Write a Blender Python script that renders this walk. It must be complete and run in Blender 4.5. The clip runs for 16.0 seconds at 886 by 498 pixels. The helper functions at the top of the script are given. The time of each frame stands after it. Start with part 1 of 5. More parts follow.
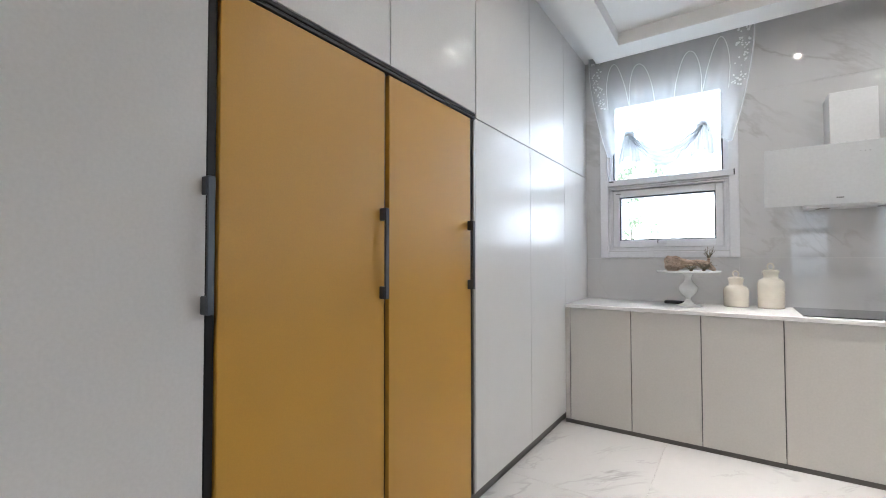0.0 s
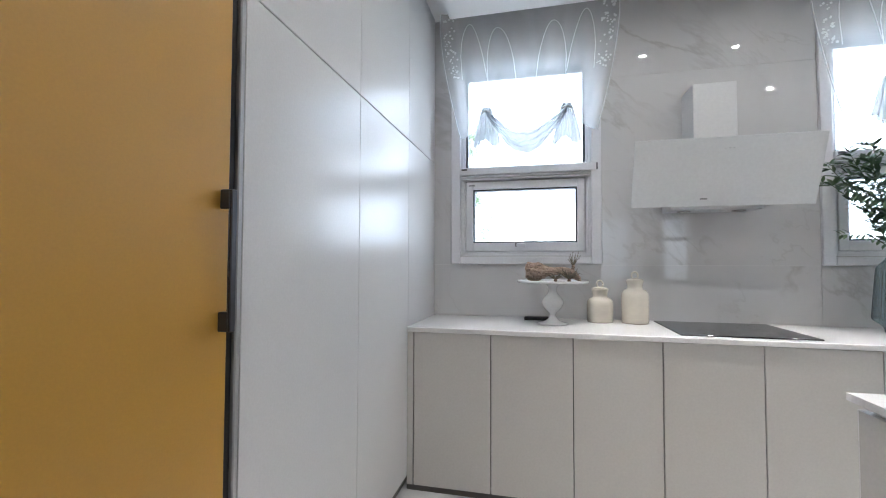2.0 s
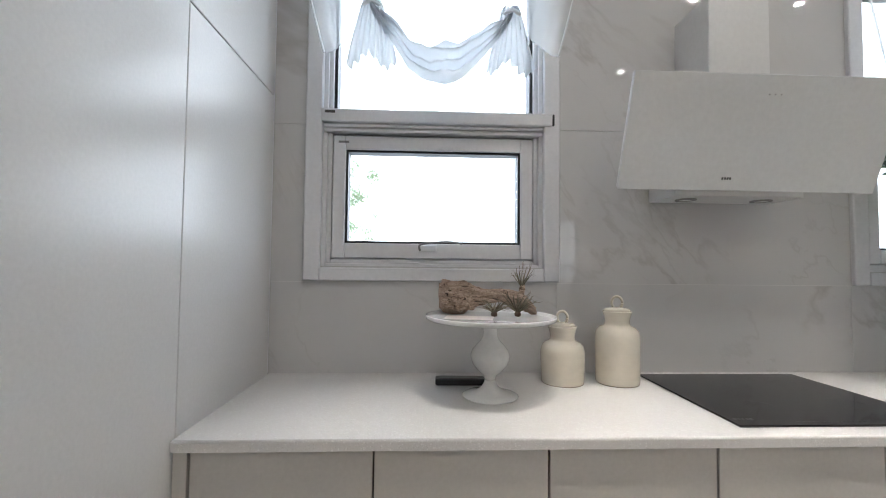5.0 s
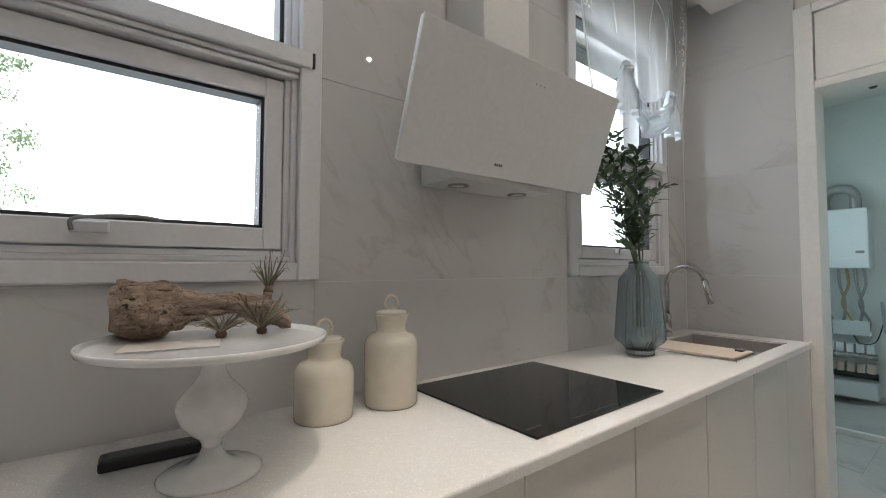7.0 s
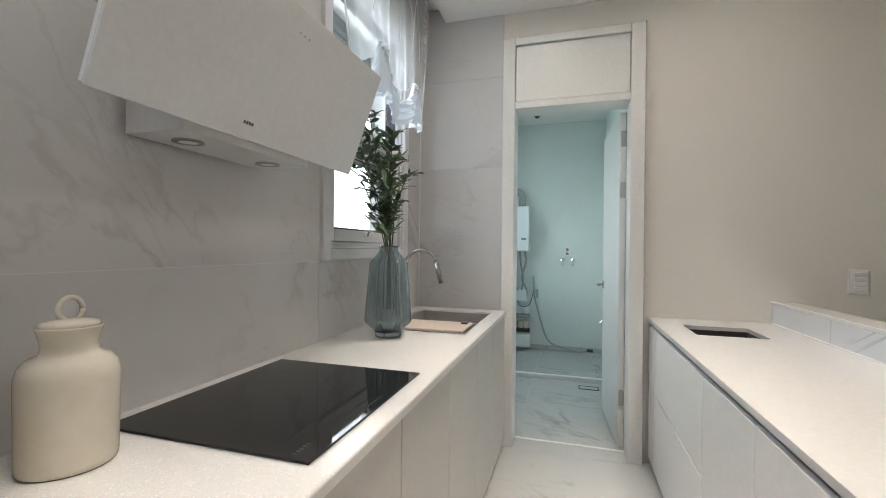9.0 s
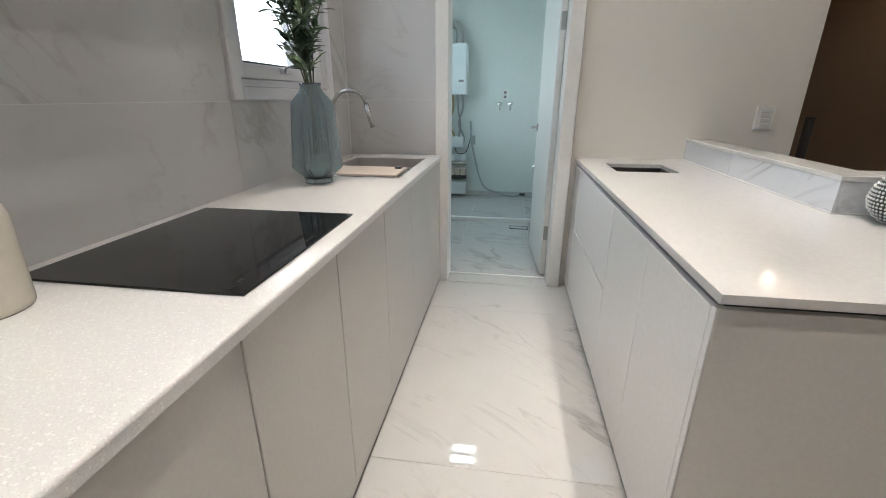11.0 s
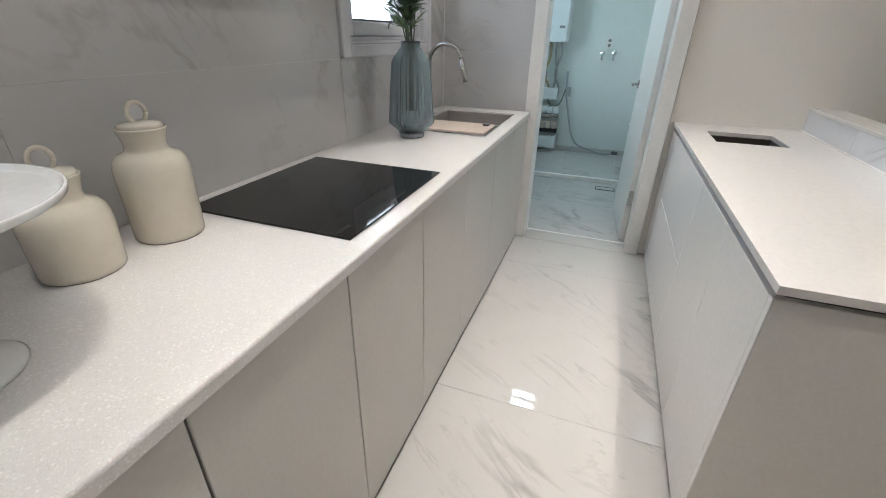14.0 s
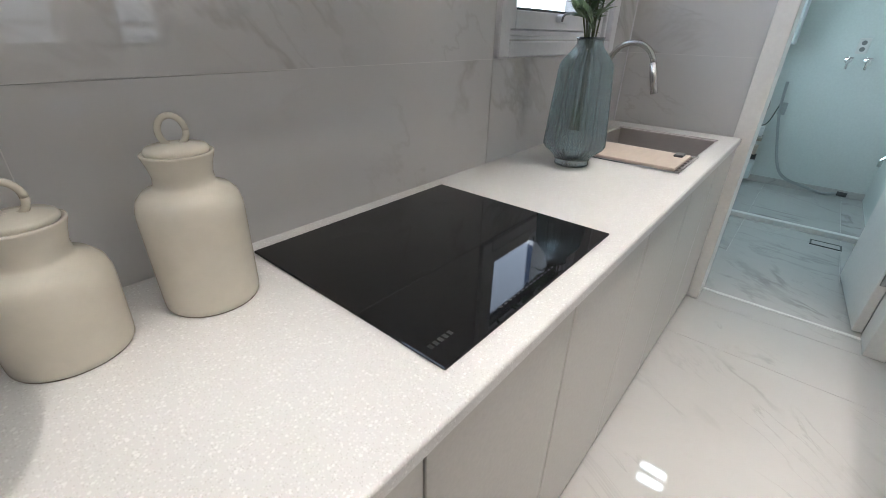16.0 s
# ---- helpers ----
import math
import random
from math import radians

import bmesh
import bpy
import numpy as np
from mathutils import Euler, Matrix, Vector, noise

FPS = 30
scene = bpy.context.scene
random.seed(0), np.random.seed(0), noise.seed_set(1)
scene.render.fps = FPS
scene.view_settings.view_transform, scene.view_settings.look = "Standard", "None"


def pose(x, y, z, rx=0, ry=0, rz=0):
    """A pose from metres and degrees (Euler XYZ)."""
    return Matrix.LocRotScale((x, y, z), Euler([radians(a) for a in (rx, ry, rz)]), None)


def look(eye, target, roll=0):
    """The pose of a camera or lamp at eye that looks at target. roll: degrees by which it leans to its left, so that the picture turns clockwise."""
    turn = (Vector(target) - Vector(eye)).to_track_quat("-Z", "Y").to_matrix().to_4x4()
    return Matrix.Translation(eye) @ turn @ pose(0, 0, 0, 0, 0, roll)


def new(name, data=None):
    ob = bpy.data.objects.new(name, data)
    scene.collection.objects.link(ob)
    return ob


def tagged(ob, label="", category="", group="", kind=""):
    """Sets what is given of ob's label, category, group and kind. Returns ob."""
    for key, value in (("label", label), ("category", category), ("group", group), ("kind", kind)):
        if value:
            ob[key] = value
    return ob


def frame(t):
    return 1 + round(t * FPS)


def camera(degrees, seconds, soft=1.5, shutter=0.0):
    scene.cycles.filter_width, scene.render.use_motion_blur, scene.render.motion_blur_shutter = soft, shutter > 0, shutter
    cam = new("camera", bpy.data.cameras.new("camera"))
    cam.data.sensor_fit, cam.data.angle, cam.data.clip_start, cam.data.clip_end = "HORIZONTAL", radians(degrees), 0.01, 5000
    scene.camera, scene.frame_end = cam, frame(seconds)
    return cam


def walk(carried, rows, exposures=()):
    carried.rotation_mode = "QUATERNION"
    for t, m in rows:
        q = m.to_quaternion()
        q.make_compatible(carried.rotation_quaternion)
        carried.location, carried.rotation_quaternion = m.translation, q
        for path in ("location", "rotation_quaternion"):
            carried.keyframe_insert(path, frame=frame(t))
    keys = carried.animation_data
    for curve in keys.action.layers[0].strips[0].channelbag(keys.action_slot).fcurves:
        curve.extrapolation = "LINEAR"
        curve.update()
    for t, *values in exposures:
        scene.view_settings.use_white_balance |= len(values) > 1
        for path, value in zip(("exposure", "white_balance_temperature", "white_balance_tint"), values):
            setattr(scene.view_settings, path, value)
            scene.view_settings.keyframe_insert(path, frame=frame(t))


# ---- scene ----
cam = camera(92.4, 16.0, soft=1.0)
PATH = [
    (0, (1.062, -3.15, 1.207), (-0.071, -1.503, 1.26), -0.1),
    (0.5, (0.942, -2.93, 1.217), (0.069, -1.132, 1.267), 0.2),
    (1, (0.862, -2.736, 1.226), (0.178, -0.857, 1.284), 0.0),
    (1.5, (0.776, -2.466, 1.229), (0.249, -0.537, 1.282), 0.3),
    (2, (0.726, -2.234, 1.226), (0.27, -0.288, 1.295), 0.2),
    (2.5, (0.66, -2.013, 1.262), (0.269, -0.056, 1.332), 0.35),
    (3, (0.612, -1.783, 1.28), (0.331, 0.196, 1.363), 0.4),
    (3.2, (0.588, -1.69, 1.289), (0.345, 0.293, 1.369), 0.4),
    (5.3, (0.572, -0.928, 1.28), (0.782, 1.059, 1.361), 0.5),
    (5.5, (0.574, -0.88, 1.271), (0.886, 1.093, 1.366), 0.4),
    (6, (0.571, -0.749, 1.271), (1.197, 1.148, 1.37), 0.2),
    (6.5, (0.576, -0.673, 1.274), (1.542, 1.076, 1.373), 0.1),
    (7, (0.627, -0.572, 1.262), (1.852, 1.006, 1.349), 0.1),
    (7.5, (0.701, -0.501, 1.255), (2.132, 0.894, 1.32), 0.2),
    (8, (0.714, -0.445, 1.265), (2.365, 0.682, 1.307), 0.3),
    (8.5, (0.712, -0.415, 1.274), (2.54, 0.398, 1.29), 0.6),
    (9, (0.708, -0.396, 1.277), (2.624, 0.179, 1.277), 0.6),
    (9.5, (0.709, -0.395, 1.272), (2.662, 0.035, 1.264), 0.5),
    (10, (0.735, -0.395, 1.253), (2.701, -0.066, 1.089), 0.7),
    (10.2, (0.742, -0.396, 1.237), (2.694, -0.086, 0.935), 0.6),
    (12.3, (0.613, -0.468, 1.253), (2.426, -0.221, 0.446), 0.6),
    (12.5, (0.597, -0.464, 1.263), (2.407, -0.218, 0.45), 0.8),
    (13, (0.578, -0.459, 1.296), (2.357, -0.138, 0.441), 1.3),
    (13.5, (0.568, -0.456, 1.314), (2.316, -0.04, 0.436), 1.4),
    (14, (0.606, -0.459, 1.321), (2.283, 0.151, 0.417), 1.1),
    (14.5, (0.69, -0.451, 1.315), (2.246, 0.413, 0.407), 1.0),
    (15, (0.793, -0.418, 1.303), (2.23, 0.637, 0.397), 0.7),
    (15.5, (0.928, -0.309, 1.303), (2.31, 0.813, 0.393), 0.9),
    (16, (1.033, -0.222, 1.297), (2.402, 0.914, 0.384), 1.4),
]
EXPOSURES = [(0.0, 1.04, 5750, 10), (1.0, 0.94, 5600, 10), (2.0, 0.76, 5600, 10), (3.0, 0.74, 5800, 10), (5.5, 0.37, 6050, 10), (7.0, 0.1, 6350, 10), (8.0, 0.04, 6350, 10), (8.5, 0.3, 6350, 10), (9.0, 0.44, 6350, 10), (10.0, 0.42, 6250, 10), (12.5, 0.41, 6100, 10), (16.0, 0.38, 5950, 10)]
walk(cam, [(t, look(eye, target, roll)) for t, eye, target, roll in PATH], EXPOSURES)

# ---- world and light ----
world = bpy.data.worlds.new("daylight")
scene.world = world
world.use_nodes = True
wn = world.node_tree.nodes
sky = wn.new("ShaderNodeTexSky")
sky.sky_type, sky.sun_disc = "NISHITA", False
sky.sun_elevation, sky.sun_rotation = radians(58), radians(150)
wn["Background"].inputs["Strength"].default_value = 0.15
world.node_tree.links.new(sky.outputs[0], wn["Background"].inputs["Color"])


def sun_lamp():
    d = bpy.data.lights.new("sun", "SUN")
    d.energy, d.angle, d.color = 3.0, radians(0.5), (1, 0.95, 0.88)
    ob = new("sun", d)
    ob.matrix_world = look((6, -10, 20), (6 - 0.27 * 10, -10 + 0.46 * 10, 20 - 0.85 * 10))


def area_lamp(name, eye, target, w, h, watts, color=(1, 1, 1)):
    d = bpy.data.lights.new(name, "AREA")
    d.shape, d.size, d.size_y, d.energy, d.color = "RECTANGLE", w, h, watts, color
    ob = new(name, d)
    ob.matrix_world = look(eye, target)
    return ob


def spot_lamp(name, x, y, z, watts, color, angle=120, radius=0.03):
    d = bpy.data.lights.new(name, "SPOT")
    d.energy, d.color, d.spot_size, d.spot_blend, d.shadow_soft_size = watts, color, radians(angle), 0.6, radius
    ob = new(name, d)
    ob.matrix_world = look((x, y, z), (x, y, 0))
    return ob


sun_lamp()
SKYCOL = (0.82, 0.91, 1.0)
area_lamp("window_light", (0.6, 0.84, 1.95), (0.6, -1, 1.9), 0.8, 1.2, 6, SKYCOL)
area_lamp("window_light", (2.72, 0.84, 1.95), (2.72, -1, 1.9), 0.8, 1.2, 6, SKYCOL)
# added fill that brightens the utility room from an unseen opening
area_lamp("utility_fill_light", (5.0, 0.78, 1.7), (5.0, -0.6, 1.3), 1.0, 0.9, 7, (0.66, 0.95, 1.0))
WARM = (1.0, 0.89, 0.76)
DOWN_X = (0.2, 0.82, 1.53, 2.2, 2.87)
DOWN_Y = (-0.22, -1.18)
for dx in DOWN_X[1:]:
    for dy in DOWN_Y:
        spot_lamp("downlight_and_fill_lamp", dx, dy, 2.915, 52 if dy > -0.5 else 44, WARM, 50, 0.026)
# unseen wide spots added as room fill; no fixtures belong to them
for dx, dy in ((0.9, -4.3), (2.5, -4.3), (0.9, -5.3), (2.5, -5.3), (5.8, -3.2)):
    spot_lamp("downlight_and_fill_lamp", dx, dy, 2.78, 10 if dx > 4 else 7 if dx < 1 and dy > -5 else 22 if dx < 1 else 30 if dy > -5 else 46, WARM, 130, 0.12)


# ---- materials ----
def nodes_of(name):
    m = bpy.data.materials.new(name)
    m.use_nodes = True
    t = m.node_tree
    return m, t, t.nodes, t.links, t.nodes["Principled BSDF"]


def ramp(nodes, stops):
    r = nodes.new("ShaderNodeValToRGB")
    while len(r.color_ramp.elements) < len(stops):
        r.color_ramp.elements.new(0.5)
    for e, (p, c) in zip(r.color_ramp.elements, stops):
        e.position, e.color = p, (*c, 1) if len(c) == 3 else c
    return r


def coords(nodes, links, scale=(1, 1, 1), rot=(0, 0, 0), shuffle=0.0):
    tc = nodes.new("ShaderNodeTexCoord")
    mp = nodes.new("ShaderNodeMapping")
    mp.inputs["Scale"].default_value = scale
    mp.inputs["Rotation"].default_value = [radians(a) for a in rot]
    links.new(tc.outputs["Object"], mp.inputs["Vector"])
    if shuffle:
        oi = nodes.new("ShaderNodeObjectInfo")
        ml = nodes.new("ShaderNodeMath")
        ml.operation, ml.inputs[1].default_value = "MULTIPLY", shuffle
        links.new(oi.outputs["Random"], ml.inputs[0])
        links.new(ml.outputs[0], mp.inputs["Location"])
    return mp.outputs["Vector"]


def noise_tex(nodes, links, vec, scale, detail=4, rough=0.55, distortion=0.0):
    n = nodes.new("ShaderNodeTexNoise")
    n.inputs["Scale"].default_value, n.inputs["Detail"].default_value = scale, detail
    n.inputs["Roughness"].default_value, n.inputs["Distortion"].default_value = rough, distortion
    links.new(vec, n.inputs["Vector"])
    return n.outputs["Fac"]


def mix_rgb(nodes, links, fac, a, b, mode="MIX"):
    m = nodes.new("ShaderNodeMix")
    m.data_type, m.blend_type = "RGBA", mode
    for sock, v in ((m.inputs[0], fac), (m.inputs[6], a), (m.inputs[7], b)):
        if isinstance(v, (int, float)):
            sock.default_value = v
        elif isinstance(v, tuple):
            sock.default_value = (*v, 1)
        else:
            links.new(v, sock)
    return m.outputs[2]


def bump(nodes, links, fac, strength, dist, bsdf):
    b = nodes.new("ShaderNodeBump")
    b.inputs["Strength"].default_value, b.inputs["Distance"].default_value = strength, dist
    links.new(fac, b.inputs["Height"])
    links.new(b.outputs[0], bsdf.inputs["Normal"])


def surface(name, color, rough=0.4, metal=0.0, vary=0.06, scale=3.0, grain=60.0, relief=0.0, coat=0.0, gloss_vary=0.03, ior=1.5):
    m, t, n, l, p = nodes_of(name)
    v = coords(n, l)
    big = noise_tex(n, l, v, scale, 3)
    fine = noise_tex(n, l, v, grain, 5)
    dark = tuple(c * (1 - vary) for c in color)
    lite = tuple(min(1, c * (1 + vary * 0.6)) for c in color)
    c1 = mix_rgb(n, l, big, dark, lite)
    r = ramp(n, [(0.3, (0.94,) * 3), (0.7, (1.0,) * 3)])
    l.new(fine, r.inputs[0])
    l.new(mix_rgb(n, l, 1.0, c1, r.outputs[0], "MULTIPLY"), p.inputs["Base Color"])
    mr = n.new("ShaderNodeMapRange")
    mr.inputs["To Min"].default_value, mr.inputs["To Max"].default_value = max(0.02, rough - gloss_vary * rough), rough + gloss_vary * rough
    l.new(big, mr.inputs["Value"])
    l.new(mr.outputs[0], p.inputs["Roughness"])
    p.inputs["Metallic"].default_value, p.inputs["IOR"].default_value = metal, ior
    if coat:
        p.inputs["Coat Weight"].default_value, p.inputs["Coat Roughness"].default_value = coat, 0.05
    if relief:
        bump(n, l, fine, relief, 0.002, p)
    return m


def marble(name, base, cloud, vein, rough, vein_amount=0.7, scale=1.0, shuffle=0.0, rot=(20, 35, 30), stretch=(1, 1, 1)):
    m, t, n, l, p = nodes_of(name)
    v = coords(n, l, tuple(scale * s for s in stretch), rot, shuffle)
    clouds = noise_tex(n, l, v, 1.6, 5, 0.6, 0.6)
    c1 = mix_rgb(n, l, clouds, base, cloud)
    col = c1
    for k, (sc, width, amt, dis) in enumerate(((0.85, 0.018, vein_amount, 1.2), (2.0, 0.013, vein_amount * 0.5, 0.9))):
        st = n.new("ShaderNodeMapping")
        st.inputs["Scale"].default_value, st.inputs["Location"].default_value = (1.0, 0.33, 0.5), (3.1 * k, 1.7 * k, 0)
        l.new(v, st.inputs["Vector"])
        f = noise_tex(n, l, st.outputs[0], sc, 6, 0.58, dis)
        sub = n.new("ShaderNodeMath"); sub.operation = "SUBTRACT"; sub.inputs[1].default_value = 0.5
        l.new(f, sub.inputs[0])
        ab = n.new("ShaderNodeMath"); ab.operation = "ABSOLUTE"
        l.new(sub.outputs[0], ab.inputs[0])
        mr = n.new("ShaderNodeMapRange"); mr.inputs["From Max"].default_value = width
        mr.inputs["To Min"].default_value, mr.inputs["To Max"].default_value = 1.0, 0.0
        l.new(ab.outputs[0], mr.inputs["Value"])
        gate = noise_tex(n, l, v, 1.3 + k, 2, 0.5)
        gr = n.new("ShaderNodeMapRange"); gr.inputs["From Min"].default_value, gr.inputs["From Max"].default_value = 0.46, 0.62
        gr.inputs["To Max"].default_value = amt
        l.new(gate, gr.inputs["Value"])
        mu = n.new("ShaderNodeMath"); mu.operation = "MULTIPLY"
        l.new(mr.outputs[0], mu.inputs[0]); l.new(gr.outputs[0], mu.inputs[1])
        col = mix_rgb(n, l, mu.outputs[0], col, vein)
    l.new(col, p.inputs["Base Color"])
    rr = n.new("ShaderNodeMapRange"); rr.inputs["To Min"].default_value, rr.inputs["To Max"].default_value = rough * 0.8, rough * 1.25
    l.new(clouds, rr.inputs["Value"]); l.new(rr.outputs[0], p.inputs["Roughness"])
    return m


def quartz(name):
    m, t, n, l, p = nodes_of(name)
    v = coords(n, l)
    big = noise_tex(n, l, v, 2.5, 4)
    col = mix_rgb(n, l, big, (0.70, 0.685, 0.672), (0.745, 0.73, 0.718))
    for size, reach, share, tone in ((260, 0.34, 0.45, (0.80, 0.79, 0.775)), (150, 0.30, 0.62, (0.84, 0.83, 0.815)), (340, 0.30, 0.6, (0.62, 0.60, 0.58))):
        warp = noise_tex(n, l, v, size * 1.7, 2)
        vo = n.new("ShaderNodeTexVoronoi"); vo.inputs["Scale"].default_value = size
        l.new(v, vo.inputs["Vector"])
        ad = n.new("ShaderNodeMath"); ad.operation = "MULTIPLY_ADD"
        ad.inputs[1].default_value, ad.inputs[2].default_value = 0.5, -0.25
        l.new(warp, ad.inputs[0])
        sm = n.new("ShaderNodeMath"); sm.operation = "ADD"
        l.new(vo.outputs["Distance"], sm.inputs[0]); l.new(ad.outputs[0], sm.inputs[1])
        lt = n.new("ShaderNodeMath"); lt.operation, lt.inputs[1].default_value = "LESS_THAN", reach
        l.new(sm.outputs[0], lt.inputs[0])
        sep = n.new("ShaderNodeSeparateColor"); l.new(vo.outputs["Color"], sep.inputs[0])
        g = n.new("ShaderNodeMath"); g.operation, g.inputs[1].default_value = "GREATER_THAN", share
        l.new(sep.outputs[0], g.inputs[0])
        mu = n.new("ShaderNodeMath"); mu.operation = "MULTIPLY"
        l.new(lt.outputs[0], mu.inputs[0]); l.new(g.outputs[0], mu.inputs[1])
        col = mix_rgb(n, l, mu.outputs[0], col, tone)
    l.new(col, p.inputs["Base Color"])
    p.inputs["Roughness"].default_value = 0.22
    return m


def glass_mat(name, color=(1, 1, 1), rough=0.0, ior=1.45):
    m, t, n, l, p = nodes_of(name)
    p.inputs["Base Color"].default_value = (*color, 1)
    p.inputs["Roughness"].default_value, p.inputs["Transmission Weight"].default_value, p.inputs["IOR"].default_value = rough, 1.0, ior
    return m


def pane_mat(name):
    m, t, n, l, p = nodes_of(name)
    tr = n.new("ShaderNodeBsdfTransparent")
    gl = n.new("ShaderNodeBsdfGlossy"); gl.inputs["Roughness"].default_value = 0.01
    mx = n.new("ShaderNodeMixShader"); mx.inputs[0].default_value = 0.04
    l.new(tr.outputs[0], mx.inputs[1]); l.new(gl.outputs[0], mx.inputs[2])
    l.new(mx.outputs[0], n["Material Output"].inputs["Surface"])
    return m


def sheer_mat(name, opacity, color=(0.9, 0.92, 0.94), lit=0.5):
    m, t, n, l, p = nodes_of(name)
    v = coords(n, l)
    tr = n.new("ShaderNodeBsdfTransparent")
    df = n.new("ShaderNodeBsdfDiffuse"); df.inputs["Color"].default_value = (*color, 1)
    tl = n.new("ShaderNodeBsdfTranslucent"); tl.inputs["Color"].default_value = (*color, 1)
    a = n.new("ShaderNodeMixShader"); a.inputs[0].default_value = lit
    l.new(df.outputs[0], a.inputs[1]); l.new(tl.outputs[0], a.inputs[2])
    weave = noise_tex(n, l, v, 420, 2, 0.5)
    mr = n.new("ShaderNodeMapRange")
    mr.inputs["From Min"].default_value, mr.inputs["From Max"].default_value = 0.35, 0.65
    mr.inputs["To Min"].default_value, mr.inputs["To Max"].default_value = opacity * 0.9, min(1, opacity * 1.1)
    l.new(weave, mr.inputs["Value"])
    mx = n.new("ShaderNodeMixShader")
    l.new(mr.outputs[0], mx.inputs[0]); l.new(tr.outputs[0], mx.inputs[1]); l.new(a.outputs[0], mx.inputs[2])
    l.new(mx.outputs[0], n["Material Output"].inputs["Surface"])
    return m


def glow(name, color, strength):
    m, t, n, l, p = nodes_of(name)
    p.inputs["Base Color"].default_value = (*color, 1)
    p.inputs["Emission Color"].default_value, p.inputs["Emission Strength"].default_value = (*color, 1), strength
    return m


def bark(name):
    m, t, n, l, p = nodes_of(name)
    v = coords(n, l, (9, 42, 42))
    f = noise_tex(n, l, v, 2.2, 8, 0.7, 1.5)
    r = ramp(n, [(0.36, (0.05, 0.035, 0.028)), (0.43, (0.34, 0.24, 0.18)), (0.58, (0.52, 0.40, 0.31)), (0.8, (0.62, 0.53, 0.45))])
    l.new(f, r.inputs[0]); l.new(r.outputs[0], p.inputs["Base Color"])
    p.inputs["Roughness"].default_value = 0.85
    bump(n, l, f, 1.0, 0.016, p)
    return m


def leaf_mat(name, c1, c2, rough=0.4):
    m, t, n, l, p = nodes_of(name)
    g = n.new("ShaderNodeNewGeometry")
    r = ramp(n, [(0.0, c1), (1.0, c2)])
    l.new(g.outputs["Random Per Island"], r.inputs[0]); l.new(r.outputs[0], p.inputs["Base Color"])
    p.inputs["Roughness"].default_value = rough
    return m


def wood(name, a, b, rough=0.5, scale=(2, 2, 30)):
    m, t, n, l, p = nodes_of(name)
    v = coords(n, l, scale)
    f = noise_tex(n, l, v, 2.0, 6, 0.6, 0.8)
    l.new(mix_rgb(n, l, f, a, b), p.inputs["Base Color"])
    p.inputs["Roughness"].default_value = rough
    bump(n, l, f, 0.1, 0.001, p)
    return m


M_LACQ = surface("satin_white_lacquer", (0.58, 0.56, 0.525), 0.25, vary=0.02, scale=1.5, grain=90)
M_TALL = surface("satin_white_panel", (0.64, 0.63, 0.62), 0.28, vary=0.025, scale=1.2, grain=120, ior=1.38)
M_GLOSSW = surface("gloss_white_lacquer", (0.76, 0.75, 0.74), 0.12, vary=0.02, scale=1.5)
M_YELLOW = surface("mustard_lacquer", (0.50, 0.27, 0.035), 0.42, vary=0.05, scale=2.0, grain=180)
M_BRONZE = surface("dark_bronze_metal", (0.018, 0.017, 0.018), 0.35, metal=0.6, vary=0.1)
M_GREYMETAL = surface("grey_anodised_handle", (0.09, 0.095, 0.105), 0.38, metal=0.7, vary=0.1)
M_PROFILE = surface("silver_profile", (0.42, 0.41, 0.41), 0.35, metal=0.6, vary=0.05)
M_KICK = surface("dark_toe_kick", (0.11, 0.10, 0.092), 0.45, vary=0.1)
M_DARKWELL = surface("dark_brown_well", (0.035, 0.028, 0.024), 0.5)
# near-black colour stands in for shade in door gaps and the trim line
M_GAP = surface("painted_gap_shade", (0.05, 0.047, 0.045), 0.6, vary=0.1)
M_WALL = surface("warm_white_wallpaper", (0.72, 0.69, 0.64), 0.62, vary=0.03, scale=1.1, grain=220, relief=0.15)
M_CEIL = surface("white_ceiling_paint", (0.80, 0.79, 0.77), 0.7, vary=0.02, scale=1.0, grain=160, relief=0.1)
M_TRIM = surface("white_trim_paint", (0.76, 0.75, 0.73), 0.35, vary=0.02)
M_PVC = surface("white_window_frame", (0.72, 0.72, 0.74), 0.32, vary=0.02)
M_GASKET = surface("black_gasket", (0.02, 0.02, 0.022), 0.5, vary=0.1)
M_TILE = marble("grey_marble_tile", (0.55, 0.543, 0.542), (0.615, 0.608, 0.605), (0.41, 0.395, 0.38), 0.02, 0.7, 1.0, 9.0)
M_FLOOR = marble("white_marble_floor", (0.50, 0.487, 0.473), (0.57, 0.556, 0.542), (0.32, 0.305, 0.295), 0.012, 0.75, 1.35, 11.0, (0, 0, 35))
M_TILE.node_tree.nodes["Principled BSDF"].inputs["IOR"].default_value = 1.4
M_GROUT = surface("pale_grout", (0.60, 0.58, 0.56), 0.6)
M_WGROUT = surface("grey_grout", (0.68, 0.67, 0.66), 0.8)
M_UWALL = surface("pale_green_white_paint", (0.70, 0.74, 0.72), 0.45, vary=0.05, scale=2.5, relief=0.15)
M_QUARTZ = quartz("white_quartz")
M_ISTONE = surface("white_engineered_stone", (0.64, 0.625, 0.61), 0.045, vary=0.03, scale=2)
M_BARST = marble("white_marble_upstand", (0.62, 0.63, 0.66), (0.70, 0.71, 0.73), (0.36, 0.36, 0.38), 0.08, 0.8, 1.2)
M_COOK = surface("black_ceramic_glass", (0.008, 0.008, 0.009), 0.035, vary=0.05)
M_PRINT = surface("grey_print", (0.22, 0.22, 0.22), 0.4)
M_HOBPRINT = surface("faint_hob_print", (0.035, 0.035, 0.035), 0.4)
